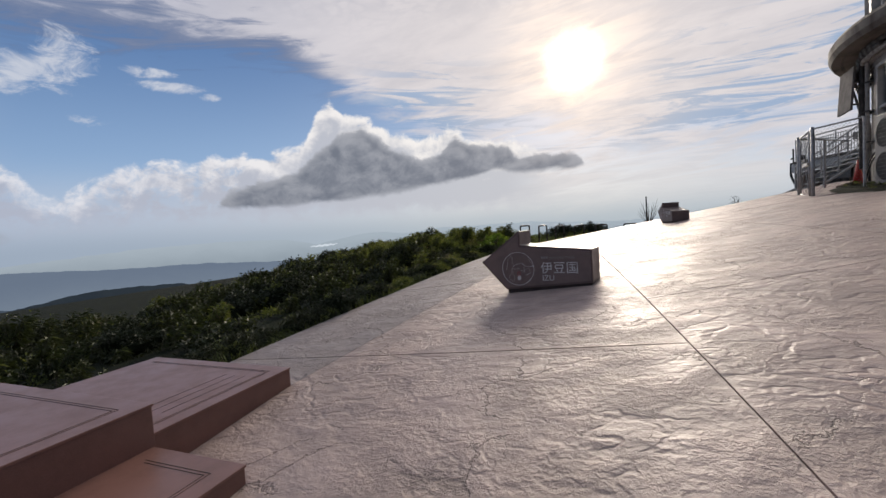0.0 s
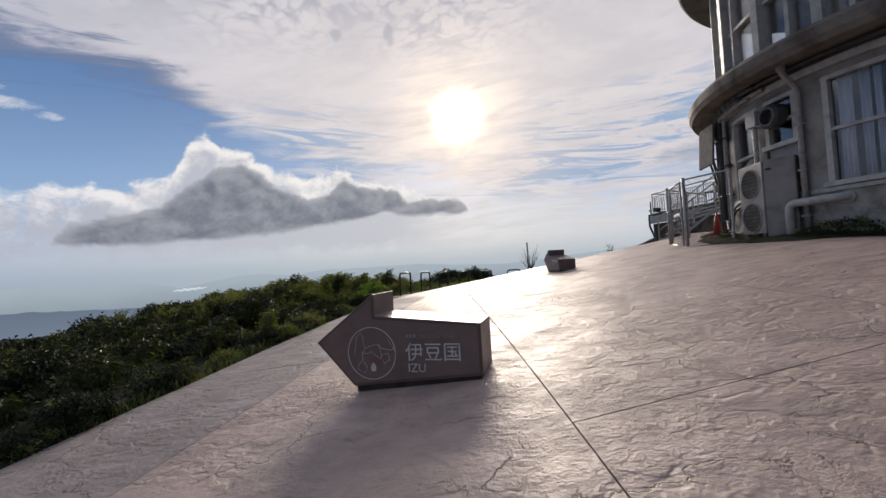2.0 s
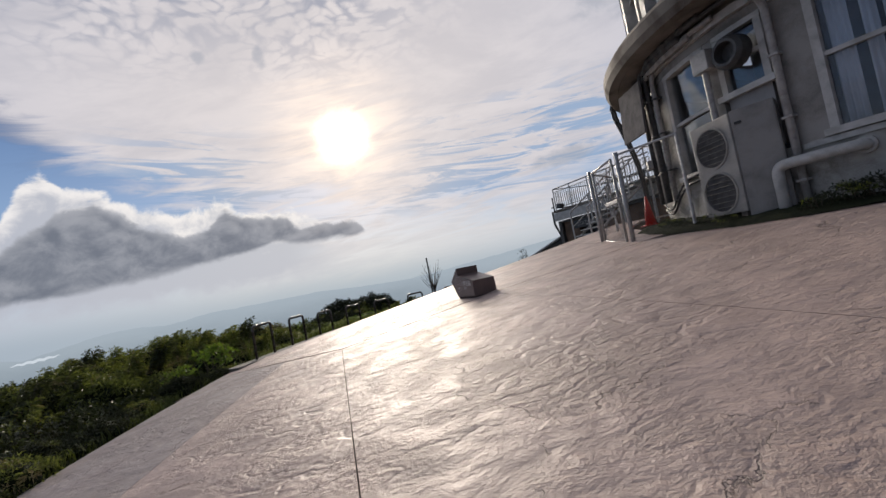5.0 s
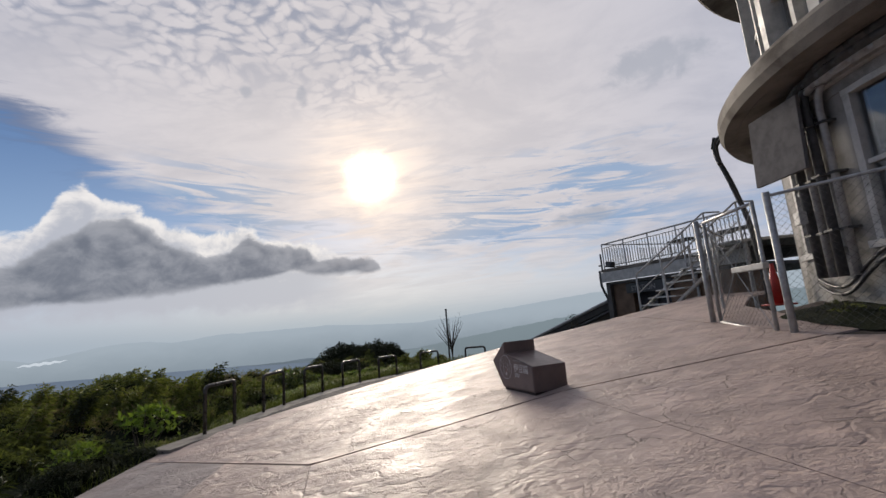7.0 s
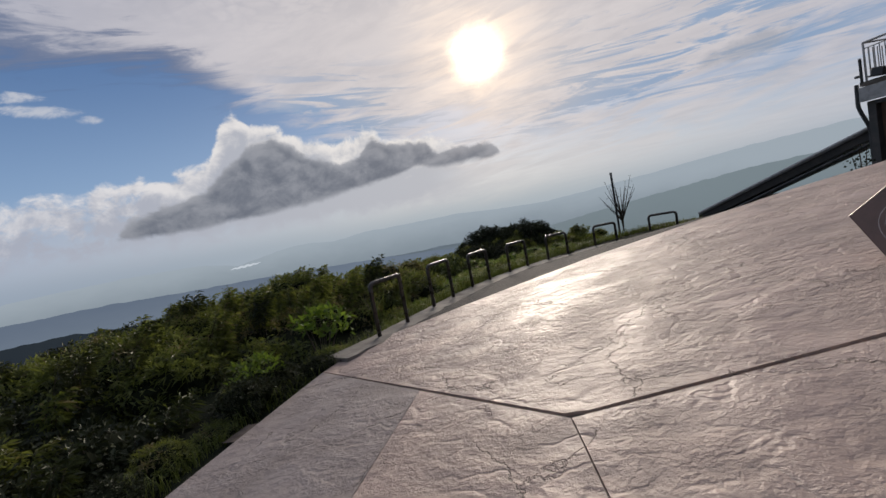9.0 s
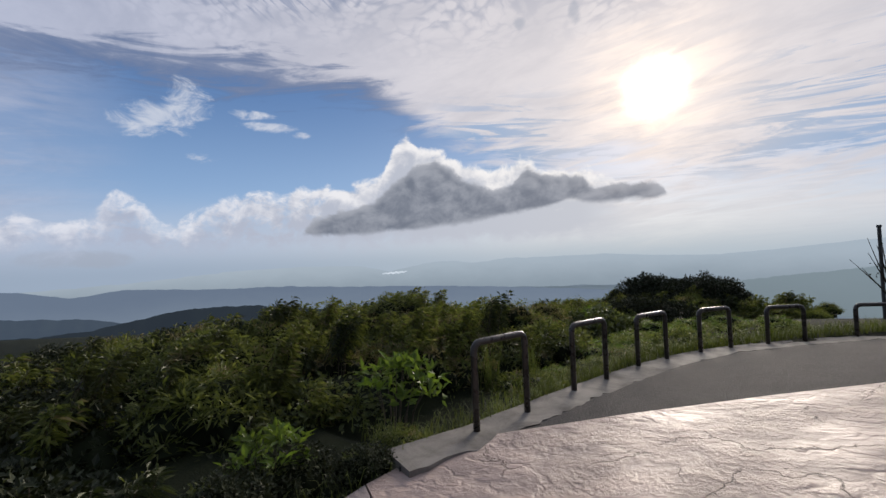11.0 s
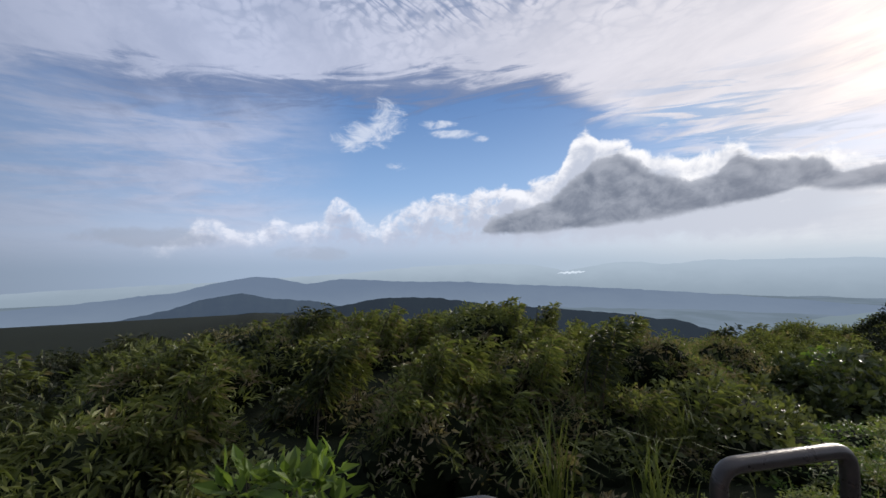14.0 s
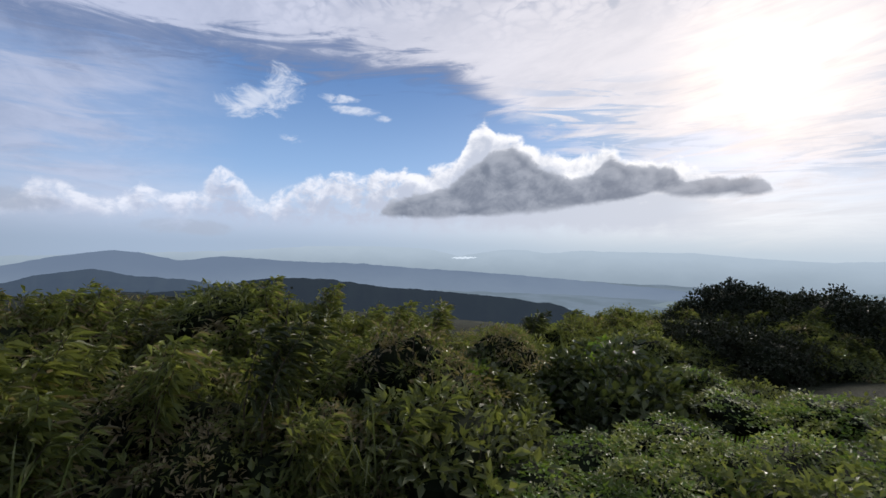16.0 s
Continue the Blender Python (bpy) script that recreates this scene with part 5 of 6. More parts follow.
def build_path():
    k_in = [(x + 0.46, y - 0.16) for x, y in KERB_OUT]
    tagged(loft_sheet("kerb", KERB_OUT, k_in, 150, 4, lambda p: path_level(p) + 0.012, lambda p: path_level(p) + 0.03, KERB, 0.25, 0.13), "worn concrete strip with a broken edge under the hoops", "kerb", kind="structure")
    far = [(-6.2, 7.66), (-5.0, 8.72), (-4.0, 9.46), (-3.0, 10.1), (-1.5, 10.7), (0.0, 11.15), (2.3, 11.25)]
    tagged(loft_sheet("path", [(x + 0.3, y - 0.12) for x, y in KERB_OUT], far, 120, 24, lambda p: path_level(p) + 0.004, lambda p: plaza_z(p.x, p.y) - 0.05, ASPHALT, 0.3), "rough grey asphalt path beside the hoops", "path", kind="structure")


build_path()


# ---- hoops ----
def build_hoop(a, b, z0, z1, first=None):
    a, b = Vector((a[0], a[1], 0)), Vector((b[0], b[1], 0))
    w = (b - a).length
    h = thing("hoop_barrier", Matrix.Translation((*((a + b) / 2).xy, z0)) @ Matrix.Rotation(math.atan2(b.y - a.y, b.x - a.x), 4, "Z"), "dark painted steel tube hoop barrier set in a concrete kerb", "barrier", "hoop barriers")
    pts = rounded([(-w / 2, 0, -0.1), (-w / 2, 0, z1 - z0), (w / 2, 0, z1 - z0), (w / 2, 0, -0.1)], 0.09, 6)
    part("tube", bars([pts], 0.033, 12), HOOP, h, smooth=True)


HOOPS = [((-6.05, 7.95), (-5.92, 8.63), 0.92), ((-5.84, 9.56), (-5.70, 10.2), 0.87), ((-5.58, 11.07), (-5.37, 11.7), 0.80), ((-5.06, 12.4), (-4.74, 12.95), 0.76), ((-4.3, 13.5), (-3.85, 13.95), 0.72), ((-3.2, 14.75), (-2.65, 15.1), 0.68), ((-1.75, 15.95), (-1.05, 15.95), 0.64)]
for a, b, z in HOOPS:
    build_hoop(a, b, 0.10, z)


# ---- shrubs ----
def leaf_mesh(name, mats, count, size, slim, spread, height, seed, droop=0.35, tufts=34, mixed=0.12, puff=0.27, stalk=2.6, core=True):
    """Folded leaves in tufts over an uneven dome, with a few stalks down to the ground."""
    rng = np.random.default_rng(seed)
    verts, faces, mi, tops = [], [], [], []
    for i in range(tufts):
        a, u = i * 2.39996 + rng.uniform(-0.3, 0.3), math.sqrt((i + 0.5) / tufts)
        r = u * spread
        z = height * (math.sqrt(max(0.0, 1 - (0.93 * u) ** 2)) * rng.uniform(0.78, 1.08) - (0.12 if u > 0.85 else 0.0))
        tops.append((r * math.cos(a), r * math.sin(a), z, puff * rng.uniform(0.7, 1.25), 1 if rng.uniform() < mixed else 0))
    for i in range(count):
        tx, ty, tz, tr, alt = tops[rng.integers(len(tops))]
        n = rng.normal(0, 1, 3)
        n /= np.linalg.norm(n)
        if n[2] < -0.2:
            n[2] *= -0.6
        c = np.array([tx, ty, tz - tr * 0.6]) + n * tr * rng.uniform(0.35, 1.0) * np.array([1, 1, 0.95])
        d = n + rng.normal(0, 0.55, 3) + np.array([0, 0, 0.25 - droop * rng.uniform(0, 1.6)])
        d /= np.linalg.norm(d)
        s = np.cross(d, rng.normal(0, 0.5, 3) + np.array([0, 0, 1.0]))
        s /= max(1e-6, np.linalg.norm(s))
        f = np.cross(s, d)
        l = size * rng.uniform(0.6, 1.35)
        w = l * slim
        k = len(verts)
        verts += [c, c + d * l * 0.42 + s * w + f * w * 0.4, c + d * l + np.array([0, 0, -0.25 * l * droop]), c + d * l * 0.42 - s * w + f * w * 0.4]
        faces += [(k, k + 1, k + 2), (k, k + 2, k + 3)]
        mi += [alt if len(mats) > 1 else 0] * 2
    # added dark balls put the crown's inner shade into colour and stop see-through
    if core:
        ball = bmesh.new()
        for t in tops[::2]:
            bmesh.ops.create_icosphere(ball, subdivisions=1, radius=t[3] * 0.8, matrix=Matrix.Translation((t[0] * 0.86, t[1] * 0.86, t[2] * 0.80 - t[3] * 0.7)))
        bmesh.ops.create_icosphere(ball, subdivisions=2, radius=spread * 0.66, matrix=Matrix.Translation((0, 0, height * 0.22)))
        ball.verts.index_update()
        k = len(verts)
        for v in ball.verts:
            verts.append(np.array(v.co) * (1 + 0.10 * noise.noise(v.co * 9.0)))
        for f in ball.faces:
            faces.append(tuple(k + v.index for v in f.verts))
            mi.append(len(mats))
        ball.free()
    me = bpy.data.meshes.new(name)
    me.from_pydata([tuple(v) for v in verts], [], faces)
    for m in (*mats, SHADE_CORE):
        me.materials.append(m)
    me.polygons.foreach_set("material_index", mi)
    bm = bmesh.new()
    for t in tops[:: max(1, tufts // 9)]:
        tube(bm, [(t[0] * 0.3, t[1] * 0.3, -stalk), (t[0] * 0.5, t[1] * 0.5, -0.2), (t[0] * 0.8, t[1] * 0.8, t[2] * 0.5), t[:3]], [0.02, 0.016, 0.01, 0.003], 4)
    st = bpy.data.meshes.new(name + "_stem")
    bm.to_mesh(st)
    bm.free()
    st.materials.append(TWIG)
    return me, st


def plume_mesh(name, mats, seed, culms=7, leaves=80, size=0.135, mixed=0.1):
    """Upright culms bent by the wind towards +x, with slim drooping leaves crowding the upper part."""
    rng = np.random.default_rng(seed)
    verts, faces, mi = [], [], []
    bm = bmesh.new()
    for c in range(culms):
        a, r = rng.uniform(0, 6.28), rng.uniform(0.02, 0.26)
        foot = np.array([r * math.cos(a), r * math.sin(a), 0.0])
        tall, bend = rng.uniform(0.72, 1.0), rng.uniform(0.10, 0.34)
        side = rng.uniform(-0.12, 0.12)
        at = lambda u: foot + np.array([bend * u * u, side * u * u, tall * u])
        tube(bm, [tuple(at(u) + (np.array([0, 0, -1.6]) if u == 0 else 0)) for u in (0, 0.35, 0.7, 1.0)], [0.008, 0.007, 0.005, 0.002], 4)
        for i in range(leaves):
            u = 0.30 + 0.70 * rng.uniform() ** 0.75
            b = rng.uniform(0, 6.28)
            out = np.array([math.cos(b) * 0.75 + 0.55, math.sin(b) * 0.75, rng.uniform(-0.35, 0.55) + 0.35 * (u > 0.9)])
            out /= np.linalg.norm(out)
            p = at(u) + out * rng.uniform(0.0, 0.16) * (1.25 - u)
            l = size * rng.uniform(0.6, 1.3)
            s = np.cross(out, np.array([0, 0, 1.0]) + rng.normal(0, 0.5, 3))
            s /= max(1e-6, np.linalg.norm(s))
            w = l * 0.10
            k = len(verts)
            fall = np.array([0, 0, -1.0])
            verts += [p, p + out * l * 0.45 + s * w + fall * l * 0.05, p + out * l * 0.95 + fall * l * 0.38, p + out * l * 0.45 - s * w + fall * l * 0.05]
            faces += [(k, k + 1, k + 2), (k, k + 2, k + 3)]
            mi += [1 if len(mats) > 1 and rng.uniform() < mixed else 0] * 2
    me = bpy.data.meshes.new(name)
    me.from_pydata([tuple(v) for v in verts], [], faces)
    for m in mats:
        me.materials.append(m)
    me.polygons.foreach_set("material_index", mi)
    st = bpy.data.meshes.new(name + "_stem")
    bm.to_mesh(st)
    bm.free()
    st.materials.append(TWIG)
    return me, st


def place_shrub(name, meshes, m, label, group=""):
    t = thing(name, m, label, "shrub", group)
    c = new("foliage", meshes[0])
    c.parent = t
    s = new("stem", meshes[1])
    s.parent = t
    return t


SASA = [leaf_mesh("bamboo_grass", [LEAF_SASA, LEAF_DRY], 2300, 0.125, 0.12, 0.80, 0.85, 20 + i, 0.5, 30, 0.10, 0.26) for i in range(4)]
BROAD = [leaf_mesh("broad_shrub", [LEAF_BROAD, LEAF_SASA], 2400, 0.085, 0.25, 0.80, 0.85, 40 + i, 0.4, 32, 0.25, 0.25) for i in range(2)]


SHRUB_GAPS = [(-7.9, 15.3, 1.5), (-7.2, 13.9, 0.55), (-8.35, 13.2, 1.0), (-6.4, 12.6, 0.55), (-6.6, 13.6, 0.55), (-7.2, 7.85, 0.7), (-6.5, 7.3, 0.6)]


def canopy_top(x, y):
    """Height of the top of the thicket on the hillside."""
    out = edge_x(y) - x
    base = hill_z(x, y)
    level = float(np.interp(y, [-12, -4, 0, 4, 6, 8, 12, 14, 16, 22], [-0.9, -0.5, -0.05, 0.35, 0.55, 0.84, 0.80, 0.62, 0.42, 0.15]))
    reach = float(np.interp(y, [9, 12, 14, 16], [2.0, 2.6, 4.6, 5.0]))
    rise = min(1.0, max(0.0, out - 0.1) / reach) ** 1.2
    top = (base + 0.38) * (1 - rise) + level * rise - 0.10 * max(0.0, out - 5.5)
    # open dip in front of the dark bushes
    dip = min(1.0, max(0.0, (x + 8.9) / 1.2)) * min(1.0, max(0.0, (y - 14.0) / 1.6)) * min(1.0, max(0.0, (21.5 - y) / 1.5))
    return top - 0.95 * dip


build_hill()


def put(mesh, x, y, sx, h, rng, name, label, group="", squash=1.0):
    """Sets a shrub so that its crown tops out at height h."""
    lean = Matrix.Rotation(rng.uniform(-0.15, 0.15), 4, "X")
    m = Matrix.Translation((x, y, h - sx * 0.9 * squash)) @ Matrix.Rotation(rng.uniform(0, 6.28), 4, "Z") @ lean @ Matrix.Diagonal((sx, sx, sx * squash, 1))
    return place_shrub(name, mesh, m, label, group)


def put_plume(mesh, x, y, size, tip, rng, label):
    """A wind-bent tuft whose tips reach the height given."""
    m = Matrix.Translation((x, y, tip - size * 0.97)) @ Matrix.Rotation(radians(49 + rng.uniform(-28, 28)), 4, "Z") @ Matrix.Rotation(rng.uniform(-0.08, 0.08), 4, "X") @ Matrix.Scale(size, 4)
    return place_shrub("bamboo_grass", mesh, m, label, "bamboo grass")


def build_thicket():
    rng = np.random.default_rng(5)
    prng = np.random.default_rng(17)
    for y in np.arange(-13.0, 24.0, 1.15):
        for out in np.arange(0.6, 10.5, 1.12):
            yy = y + rng.uniform(-0.5, 0.5)
            oo = out + rng.uniform(-0.35, 0.35) + (0.45 if 7.0 < yy < 15.5 else 0.0)
            x = edge_x(min(yy, 15.5)) - oo - max(0, yy - 15.5) * 0.1
            if any((x - a) ** 2 + (yy - b) ** 2 < r * r for a, b, r in SHRUB_GAPS):
                continue
            mound = noise.noise(Vector((x * 0.6, yy * 0.6, 7.0)))
            top = canopy_top(x, yy) + 0.40 * mound + rng.uniform(-0.30, 0.18) - 0.12
            sc = rng.uniform(0.72, 1.12) * (0.6 if oo < 1.0 else 1.0)
            for i in range(3 if yy > 6.0 and oo < 7.5 else 2 if yy > -8 and oo < 8.5 else 0):
                px, py = x + prng.uniform(-0.55, 0.55), yy + prng.uniform(-0.55, 0.55)
                if oo > 1.3 and not any((px - a) ** 2 + (py - b) ** 2 < (r + 0.3) ** 2 for a, b, r in SHRUB_GAPS):
                    # the darker copy takes over where the slope shows its shaded side
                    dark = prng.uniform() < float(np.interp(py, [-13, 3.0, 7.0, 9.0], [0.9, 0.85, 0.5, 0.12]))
                    put_plume(PLUME_SHADED[prng.integers(3)] if dark else PLUME[prng.integers(4)], px, py, prng.uniform(0.75, 1.15), canopy_top(px, py) + 0.40 * mound + prng.uniform(-0.30, 0.20), prng, "wind-bent bamboo grass in leaves darkened for the shaded hillside" if dark else "feathery wind-bent tuft of bamboo grass")
            kind = rng.uniform() + 0.6 * noise.noise(Vector((x * 0.35, yy * 0.35, 2.0)))
            # darkened shrubs stand in for shade along the backlit stretch
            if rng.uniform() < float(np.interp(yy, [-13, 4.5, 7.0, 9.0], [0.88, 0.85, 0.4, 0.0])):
                put(SHADED_EVERGREEN[rng.integers(2)], x, yy, sc, top, rng, "shaded_evergreen_shrub", "evergreen shrub in leaves darkened for the backlit hillside", "evergreen shrubs", rng.uniform(0.85, 1.15))
            elif kind < 0.6:
                put(SASA[rng.integers(4)], x, yy, sc, top, rng, "bamboo_grass", "dense green bamboo grass on the hillside", "bamboo grass", rng.uniform(0.8, 1.05))
            elif kind < 0.86:
                put(BROAD[rng.integers(2)], x, yy, sc, top, rng, "shrub", "leafy green shrub in the hillside thicket", "hillside shrubs", rng.uniform(0.85, 1.15))
            else:
                put(DRY, x, yy, sc * 0.9, top - 0.05, rng, "dry_shrub", "half-withered brownish shrub in the thicket", "dry shrubs")
    for y in np.arange(-13.0, 7.6, 0.5):
        x = edge_x(y) - rng.uniform(0.22, 0.5)
        if rng.uniform() < 0.8:
            mesh = SASA[rng.integers(4)] if rng.uniform() < 0.3 else SHADED_EVERGREEN[rng.integers(2)]
            put(mesh, x, y, rng.uniform(0.3, 0.5), hill_z(x, y) + rng.uniform(0.16, 0.42), rng, "edge_shrub", "low green growth crowding the edge of the paving", "edge growth")
    for x, y, w, h in ((-9.4, 25.6, 1.75, 0.62), (-8.0, 25.2, 1.7, 0.40), (-6.9, 23.9, 1.6, 0.66), (-6.4, 24.4, 1.1, 0.25), (-9.9, 24.4, 1.5, 0.0), (-8.2, 23.6, 1.6, -0.1), (-6.6, 22.9, 1.5, -0.15), (-9.2, 23.0, 1.4, -0.5), (-7.6, 22.4, 1.4, -0.6), (-8.6, 20.1, 1.35, 0.1), (-7.5, 20.4, 1.4, 0.0), (-6.8, 20.9, 1.0, -0.35), (-7.9, 19.0, 1.2, -0.55)):
        put(DARKTREE[int(x * 10) % 2], x, y, w, h, rng, "dark_bush", "dense dark evergreen bush behind the hoop barriers", "dark bushes", 1.1)
    put(DOME, -7.9, 15.3, 1.5, 0.20, rng, "dome_shrub", "rounded glossy broad-leaved shrub", "", 1.0)
    put(DOME, -8.35, 13.2, 0.98, 0.32, rng, "dome_shrub", "rounded glossy broad-leaved shrub beside a larger one")
    for x, y, w, h in ((-8.6, 12.6, 0.75, 0.78), (-8.05, 12.7, 0.7, 0.55), (-7.85, 11.45, 0.62, 0.40), (-7.55, 12.25, 0.6, 0.22), (-7.4, 11.4, 0.5, 0.10), (-8.45, 13.9, 0.6, 0.62), (-8.6, 10.6, 0.6, 0.72), (-8.1, 10.7, 0.5, 0.42)):
        put(DRY, x, y, w, h, rng, "dry_shrub", "half-withered brownish shrub with pale leaves", "dry shrubs")
    put(BRIGHT, -7.2, 8.0, 0.55, 0.62, rng, "fresh_shrub", "bright green young shrub beside the hoop barrier")
    put(BRIGHT, -6.85, 6.4, 0.36, 0.42, rng, "fresh_shrub", "bright green young shrub at the paving edge")
    for x, y, h in ((-6.5, 15.3, 0.10), (-5.9, 15.8, 0.15), (-7.2, 16.2, 0.05), (-5.2, 16.2, 0.2), (-4.4, 16.6, 0.2), (-6.6, 14.2, 0.05), (-6.2, 13.4, 0.05), (-6.4, 12.7, 0.02), (-6.9, 13.3, 0.0), (-6.5, 12.1, 0.1), (-6.9, 12.5, 0.08)):
        put(BROADLOW, x, y, 0.5, h, rng, "low_shrub", "low yellow-green shrub on the verge", "low shrubs", 0.6)
    for x, y, w, h in ((-6.3, 13.0, 0.42, 0.16), (-6.6, 13.6, 0.5, 0.12), (-6.1, 13.8, 0.45, 0.16), (-5.7, 14.4, 0.5, 0.2), (-5.2, 15.0, 0.5, 0.2), (-6.0, 15.4, 0.5, 0.14), (-4.7, 15.6, 0.45, 0.2), (-5.4, 16.0, 0.5, 0.15), (-6.2, 12.3, 0.4, 0.12), (-6.3, 11.4, 0.3, 0.1), (-6.6, 10.6, 0.3, 0.08), (-4.2, 16.2, 0.45, 0.18)):
        put(VERGE[int(x * 10) % 2], x, y, w, h, rng, "verge_plant", "yellow-green leafy plant on the sunny verge", "verge plants", 0.7)
    for x, y, w, h in ((-6.3, 17.2, 0.85, -0.25), (-5.3, 17.5, 0.8, -0.2), (-6.9, 17.9, 0.8, -0.35), (-4.5, 17.9, 0.7, -0.2), (-5.8, 18.4, 0.8, -0.35)):
        put(BROAD[int(x * 10) % 2], x, y, w, h, rng, "shrub", "leafy green shrub at the far end of the verge", "hillside shrubs")
    for a, sc in ((174, 0.24), (177, 0.2), (183, 0.2), (190, 0.22), (196, 0.2), (209.5, 0.26), (212.0, 0.34), (214.5, 0.4), (217.0, 0.42), (219.5, 0.3), (223.0, 0.2), (231.0, 0.16), (242.5, 0.26), (247.0, 0.3)):
        p = polar(rng.uniform(4.85, 5.1), a, 0)
        put(WEED, p.x, p.y, sc, plaza_z(p.x, p.y) + sc * 0.75, rng, "weed", "low dark weeds growing at the wall foot", "wall weeds", 0.8)


PLUME = [plume_mesh("bamboo_plume", [LEAF_SASA, LEAF_DRY], 80 + i, 7, 85, 0.14, 0.08) for i in range(4)]
PLUME_SHADED = [plume_mesh("shaded_bamboo_plume", [LEAF_PLUME_SHADED, LEAF_SASA], 180 + i, 7, 80, 0.14, 0.05) for i in range(3)]
DARKTREE = [leaf_mesh("dark_tree", [LEAF_DARK], 9500, 0.045, 0.34, 0.95, 0.95, 160 + i, 0.2, 120, 0.0, 0.17) for i in range(2)]
VERGE = [leaf_mesh("verge_plant", [LEAF_VERGE, LEAF_BRIGHT], 1300, 0.10, 0.22, 0.9, 0.8, 170 + i, 0.4, 26, 0.35, 0.24, core=False) for i in range(2)]
SHADED_EVERGREEN = [leaf_mesh("shaded_evergreen_shrub", [LEAF_EVERGREEN_SHADED, LEAF_BROAD], 2600, 0.085, 0.27, 0.82, 0.88, 90 + i, 0.35, 34, 0.06, 0.25) for i in range(2)]
DRY = leaf_mesh("dry_shrub", [LEAF_DRY, LEAF_SASA], 1500, 0.10, 0.15, 0.75, 0.9, 71, 0.5, 34, 0.4, 0.25)
DOME = leaf_mesh("dome_shrub", [LEAF_GLOSS, LEAF_BRIGHT], 6500, 0.085, 0.32, 0.95, 0.95, 72, 0.35, 70, 0.10, 0.20)
BRIGHT = leaf_mesh("fresh_shrub", [LEAF_BRIGHT], 300, 0.24, 0.22, 0.8, 1.0, 73, 0.2, 12, 0.0, 0.30, core=False)
BROADLOW = leaf_mesh("low_shrub", [LEAF_BRIGHT, LEAF_SASA], 1500, 0.09, 0.24, 0.9, 0.9, 74, 0.3, 26, 0.4, 0.24)
WEED = leaf_mesh("weed", [LEAF_DARK, LEAF_SASA], 520, 0.13, 0.2, 0.9, 0.9, 75, 0.1, 14, 0.4, 0.3, 1.2, False)
build_thicket()


def build_grass():
    """Long grass along the kerb and in tufts."""
    rng = np.random.default_rng(9)
    verts, faces = [], []
    def blade(x, y, z, l, w, lean):
        a = rng.uniform(0, 6.28)
        d = np.array([math.cos(a), math.sin(a), 0])
        s = np.array([-d[1], d[0], 0]) * w
        k = len(verts)
        b = np.array([x, y, z])
        p1, p2, p3 = b + np.array([0, 0, l * 0.45]) + d * l * 0.1 * lean, b + np.array([0, 0, l * 0.8]) + d * l * 0.35 * lean, b + np.array([0, 0, l * (1 - 0.25 * lean)]) + d * l * 0.75 * lean
        verts.extend([b - s, b + s, p1 - s * 0.9, p1 + s * 0.9, p2 - s * 0.6, p2 + s * 0.6, p3])
        faces.extend([(k, k + 1, k + 3, k + 2), (k + 2, k + 3, k + 5, k + 4), (k + 4, k + 5, k + 6)])
    line = [V2(*p) for p in KERB_OUT]
    for i in range(5200):
        p = lerp_line(line, rng.uniform(0, 1))
        off = abs(rng.normal(0, 0.38)) - 0.02
        x, y = p.x - off * 0.95, p.y + off * 0.3
        blade(x, y, min(path_level((x, y)), hill_z(x, y) + 0.03) - 0.02, rng.uniform(0.10, 0.30), 0.004, rng.uniform(0.4, 1.2))
    for i in range(2600):
        y = rng.uniform(-12, 7.5)
        off = abs(rng.normal(0, 0.16))
        x = edge_x(y) - off
        blade(x, y, hill_z(x, y) - 0.02, rng.uniform(0.08, 0.30), 0.004, rng.uniform(0.4, 1.2))
    for cx, cy, n, l in ((-7.3, 9.9, 46, 0.9), (-7.0, 10.6, 30, 0.7), (-7.4, 11.5, 34, 0.8)):
        for i in range(n):
            x, y = cx + rng.normal(0, 0.07), cy + rng.normal(0, 0.07)
            blade(x, y, hill_z(x, y) - 0.02, l * rng.uniform(0.6, 1.2), 0.006, rng.uniform(0.3, 1.1))
    me = bpy.data.meshes.new("long_grass")
    me.from_pydata([tuple(v) for v in verts], [], faces)
    me.materials.append(GRASS)
    tagged(new("long_grass", me), "long yellow-green grass along the kerb and paving edge", "grass", kind="stuff")


build_grass()


def branch_rows(rng, base, height, count, spread):
    rows = []
    for i in range(count):
        a = rng.uniform(0, 6.28)
        lean = rng.uniform(0.1, 0.45) * spread
        z0 = height * rng.uniform(0.02, 0.35)
        h = height * rng.uniform(0.55, 1.0)
        rows.append([base + Vector((0, 0, z0)), base + Vector((math.cos(a) * lean * 0.5, math.sin(a) * lean * 0.5, z0 + (h - z0) * 0.5)), base + Vector((math.cos(a) * lean, math.sin(a) * lean, h))])
    return rows


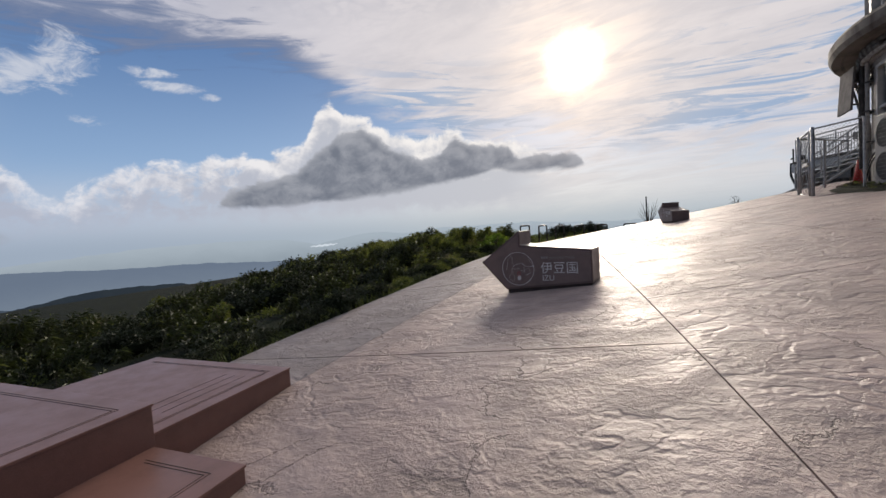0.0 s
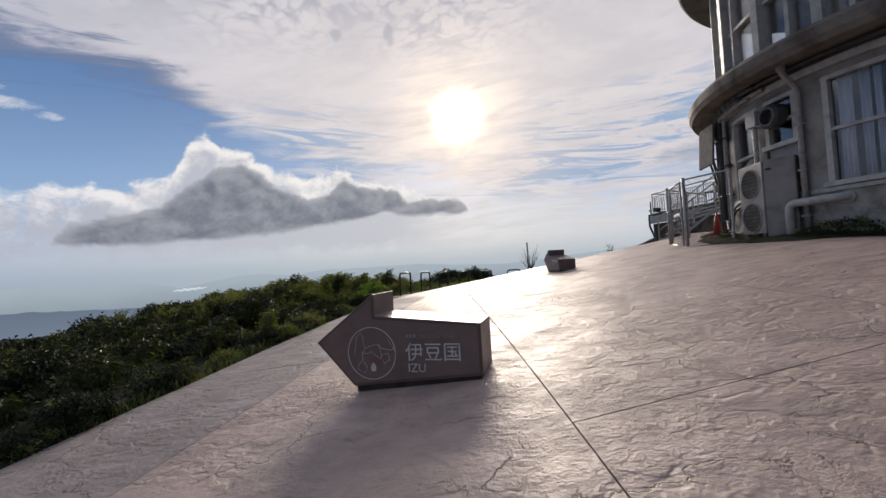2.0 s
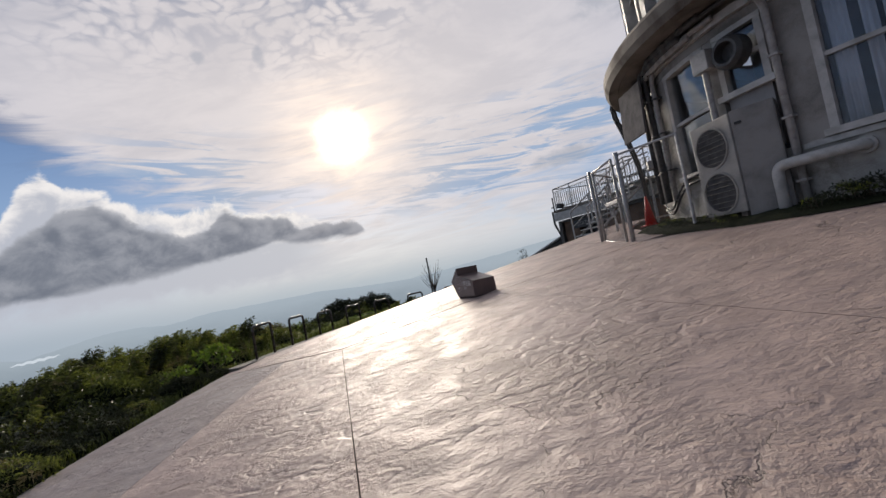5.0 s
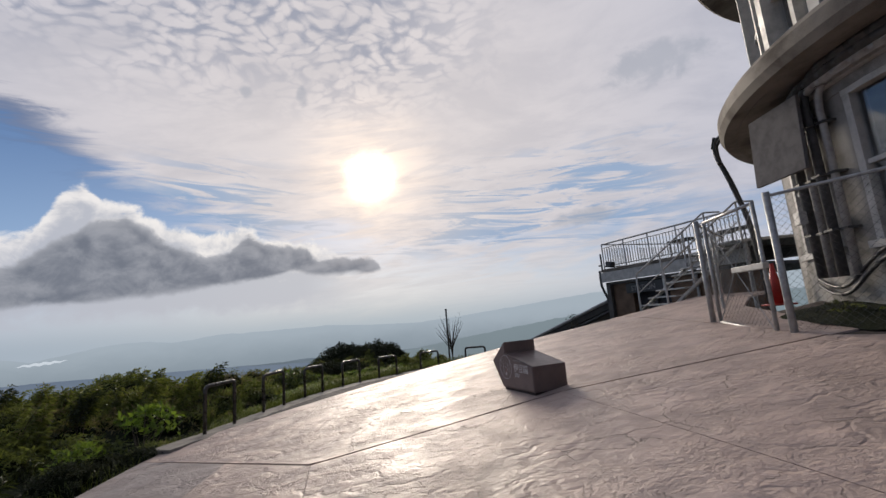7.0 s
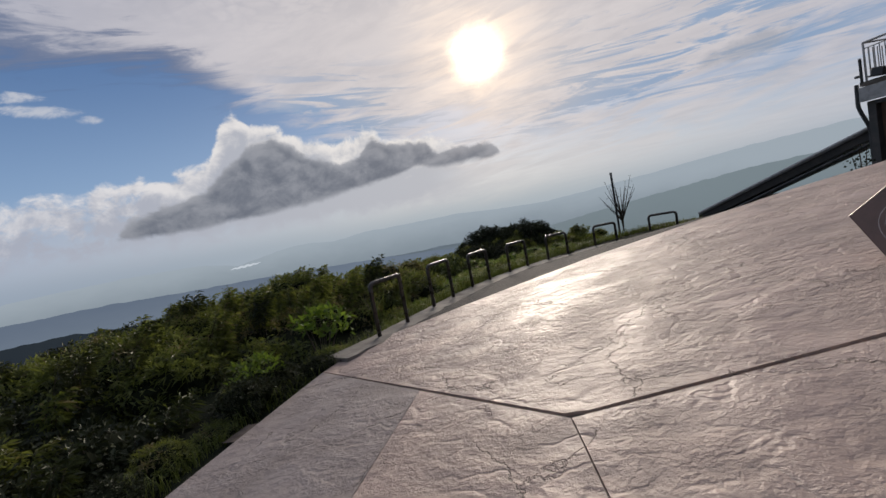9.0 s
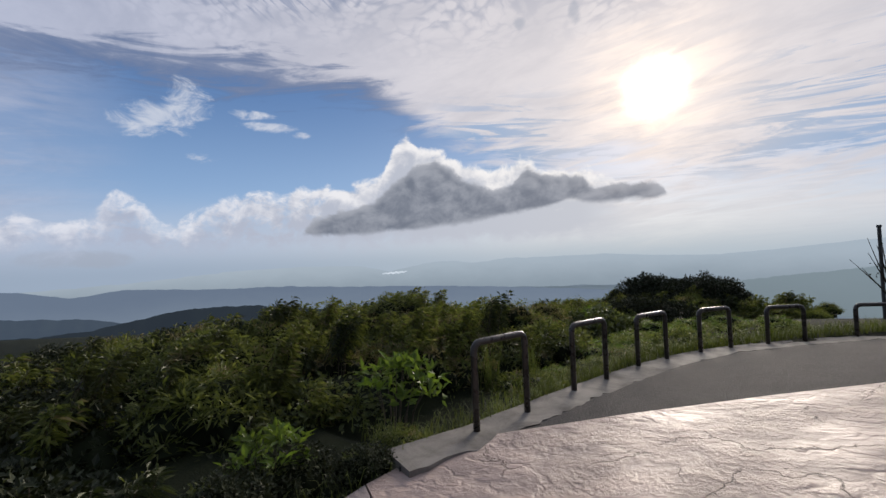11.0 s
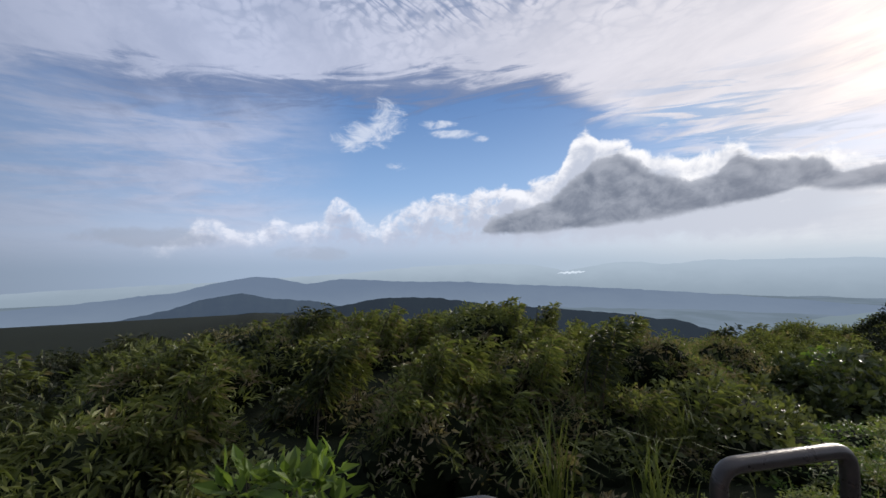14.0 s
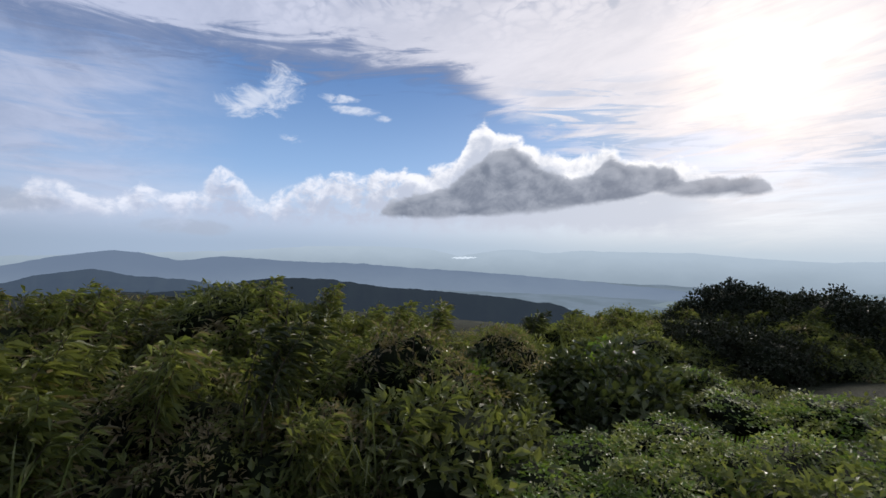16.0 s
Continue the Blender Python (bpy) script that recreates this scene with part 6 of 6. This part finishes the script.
def build_saplings():
    rng = np.random.default_rng(31)
    b = Vector((-2.55, 18.6, hill_z(-2.55, 18.6)))
    p = thing("marker_pole", None, "thin dark upright pole among bare branches", "pole")
    part("shaft", bars([[b + Vector((0, 0, -0.2)), Vector((b.x, b.y, 2.1))]], 0.035, 8), CONDUIT, p)
    part("cap", bars([[Vector((b.x, b.y, 2.06)), Vector((b.x, b.y, 2.12))]], 0.045, 8), CONDUIT, p)
    for name, base, top, count, spread, leaves, label in (("bare_tree", b + Vector((0.15, -0.1, 0)), 1.95, 17, 2.2, 60, "small bare branching tree around a pole"), ("sapling", Vector((1.35, 12.05, hill_z(1.35, 12.05))), 1.66, 5, 0.35, 120, "small leafy sapling at the edge of the paving"), ("tall_twig", Vector((-10.35, 11.9, hill_z(-10.35, 11.9))), 1.16, 6, 0.8, 90, "thin leafy twig rising above the thicket")):
        t = thing(name, None, label, "tree")
        h = top - base.z
        rows = branch_rows(rng, base, h, count, spread)
        bm = bmesh.new()
        for r in rows:
            tube(bm, r, [0.022, 0.012, 0.004], 5)
        part("trunk", bm, TWIG, t)
        bm = bmesh.new()
        for i in range(leaves):
            r = rows[rng.integers(len(rows))]
            q = r[1].lerp(r[2], rng.uniform(0, 1)) + Vector(rng.normal(0, 0.05, 3))
            d = Vector(rng.normal(0, 1, 3)).normalized() * 0.05
            e = d.cross(Vector(rng.normal(0, 1, 3))).normalized() * 0.02
            bm.faces.new([bm.verts.new(c) for c in (q, q + d * 0.5 + e, q + d, q + d * 0.5 - e)])
        part("crown", bm, LEAF_DARK, t)


build_saplings()


def build_wall_strip():
    bm = bmesh.new()
    rows = []
    for i in range(80):
        a = 168 + i * 1.6
        row = []
        for j in range(5):
            r = 4.54 + (5.36 + 0.06 * noise.noise(Vector((i * 0.4, 1, 0))) - 4.54) * j / 4
            p = polar(r, a, 0)
            row.append(bm.verts.new((p.x, p.y, plaza_z(p.x, p.y) + (0.05 if j < 3 else 0.012 if j == 4 else 0.04) + 0.03 * noise.noise(Vector((p.x * 4, p.y * 4, 2))))))
        rows.append(row)
    for a, b in zip(rows, rows[1:]):
        for j in range(4):
            bm.faces.new((a[j], a[j + 1], b[j + 1], b[j]))
    bmesh.ops.recalc_face_normals(bm, faces=bm.faces)
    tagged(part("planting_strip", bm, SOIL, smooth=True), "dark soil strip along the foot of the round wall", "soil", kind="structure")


build_wall_strip()
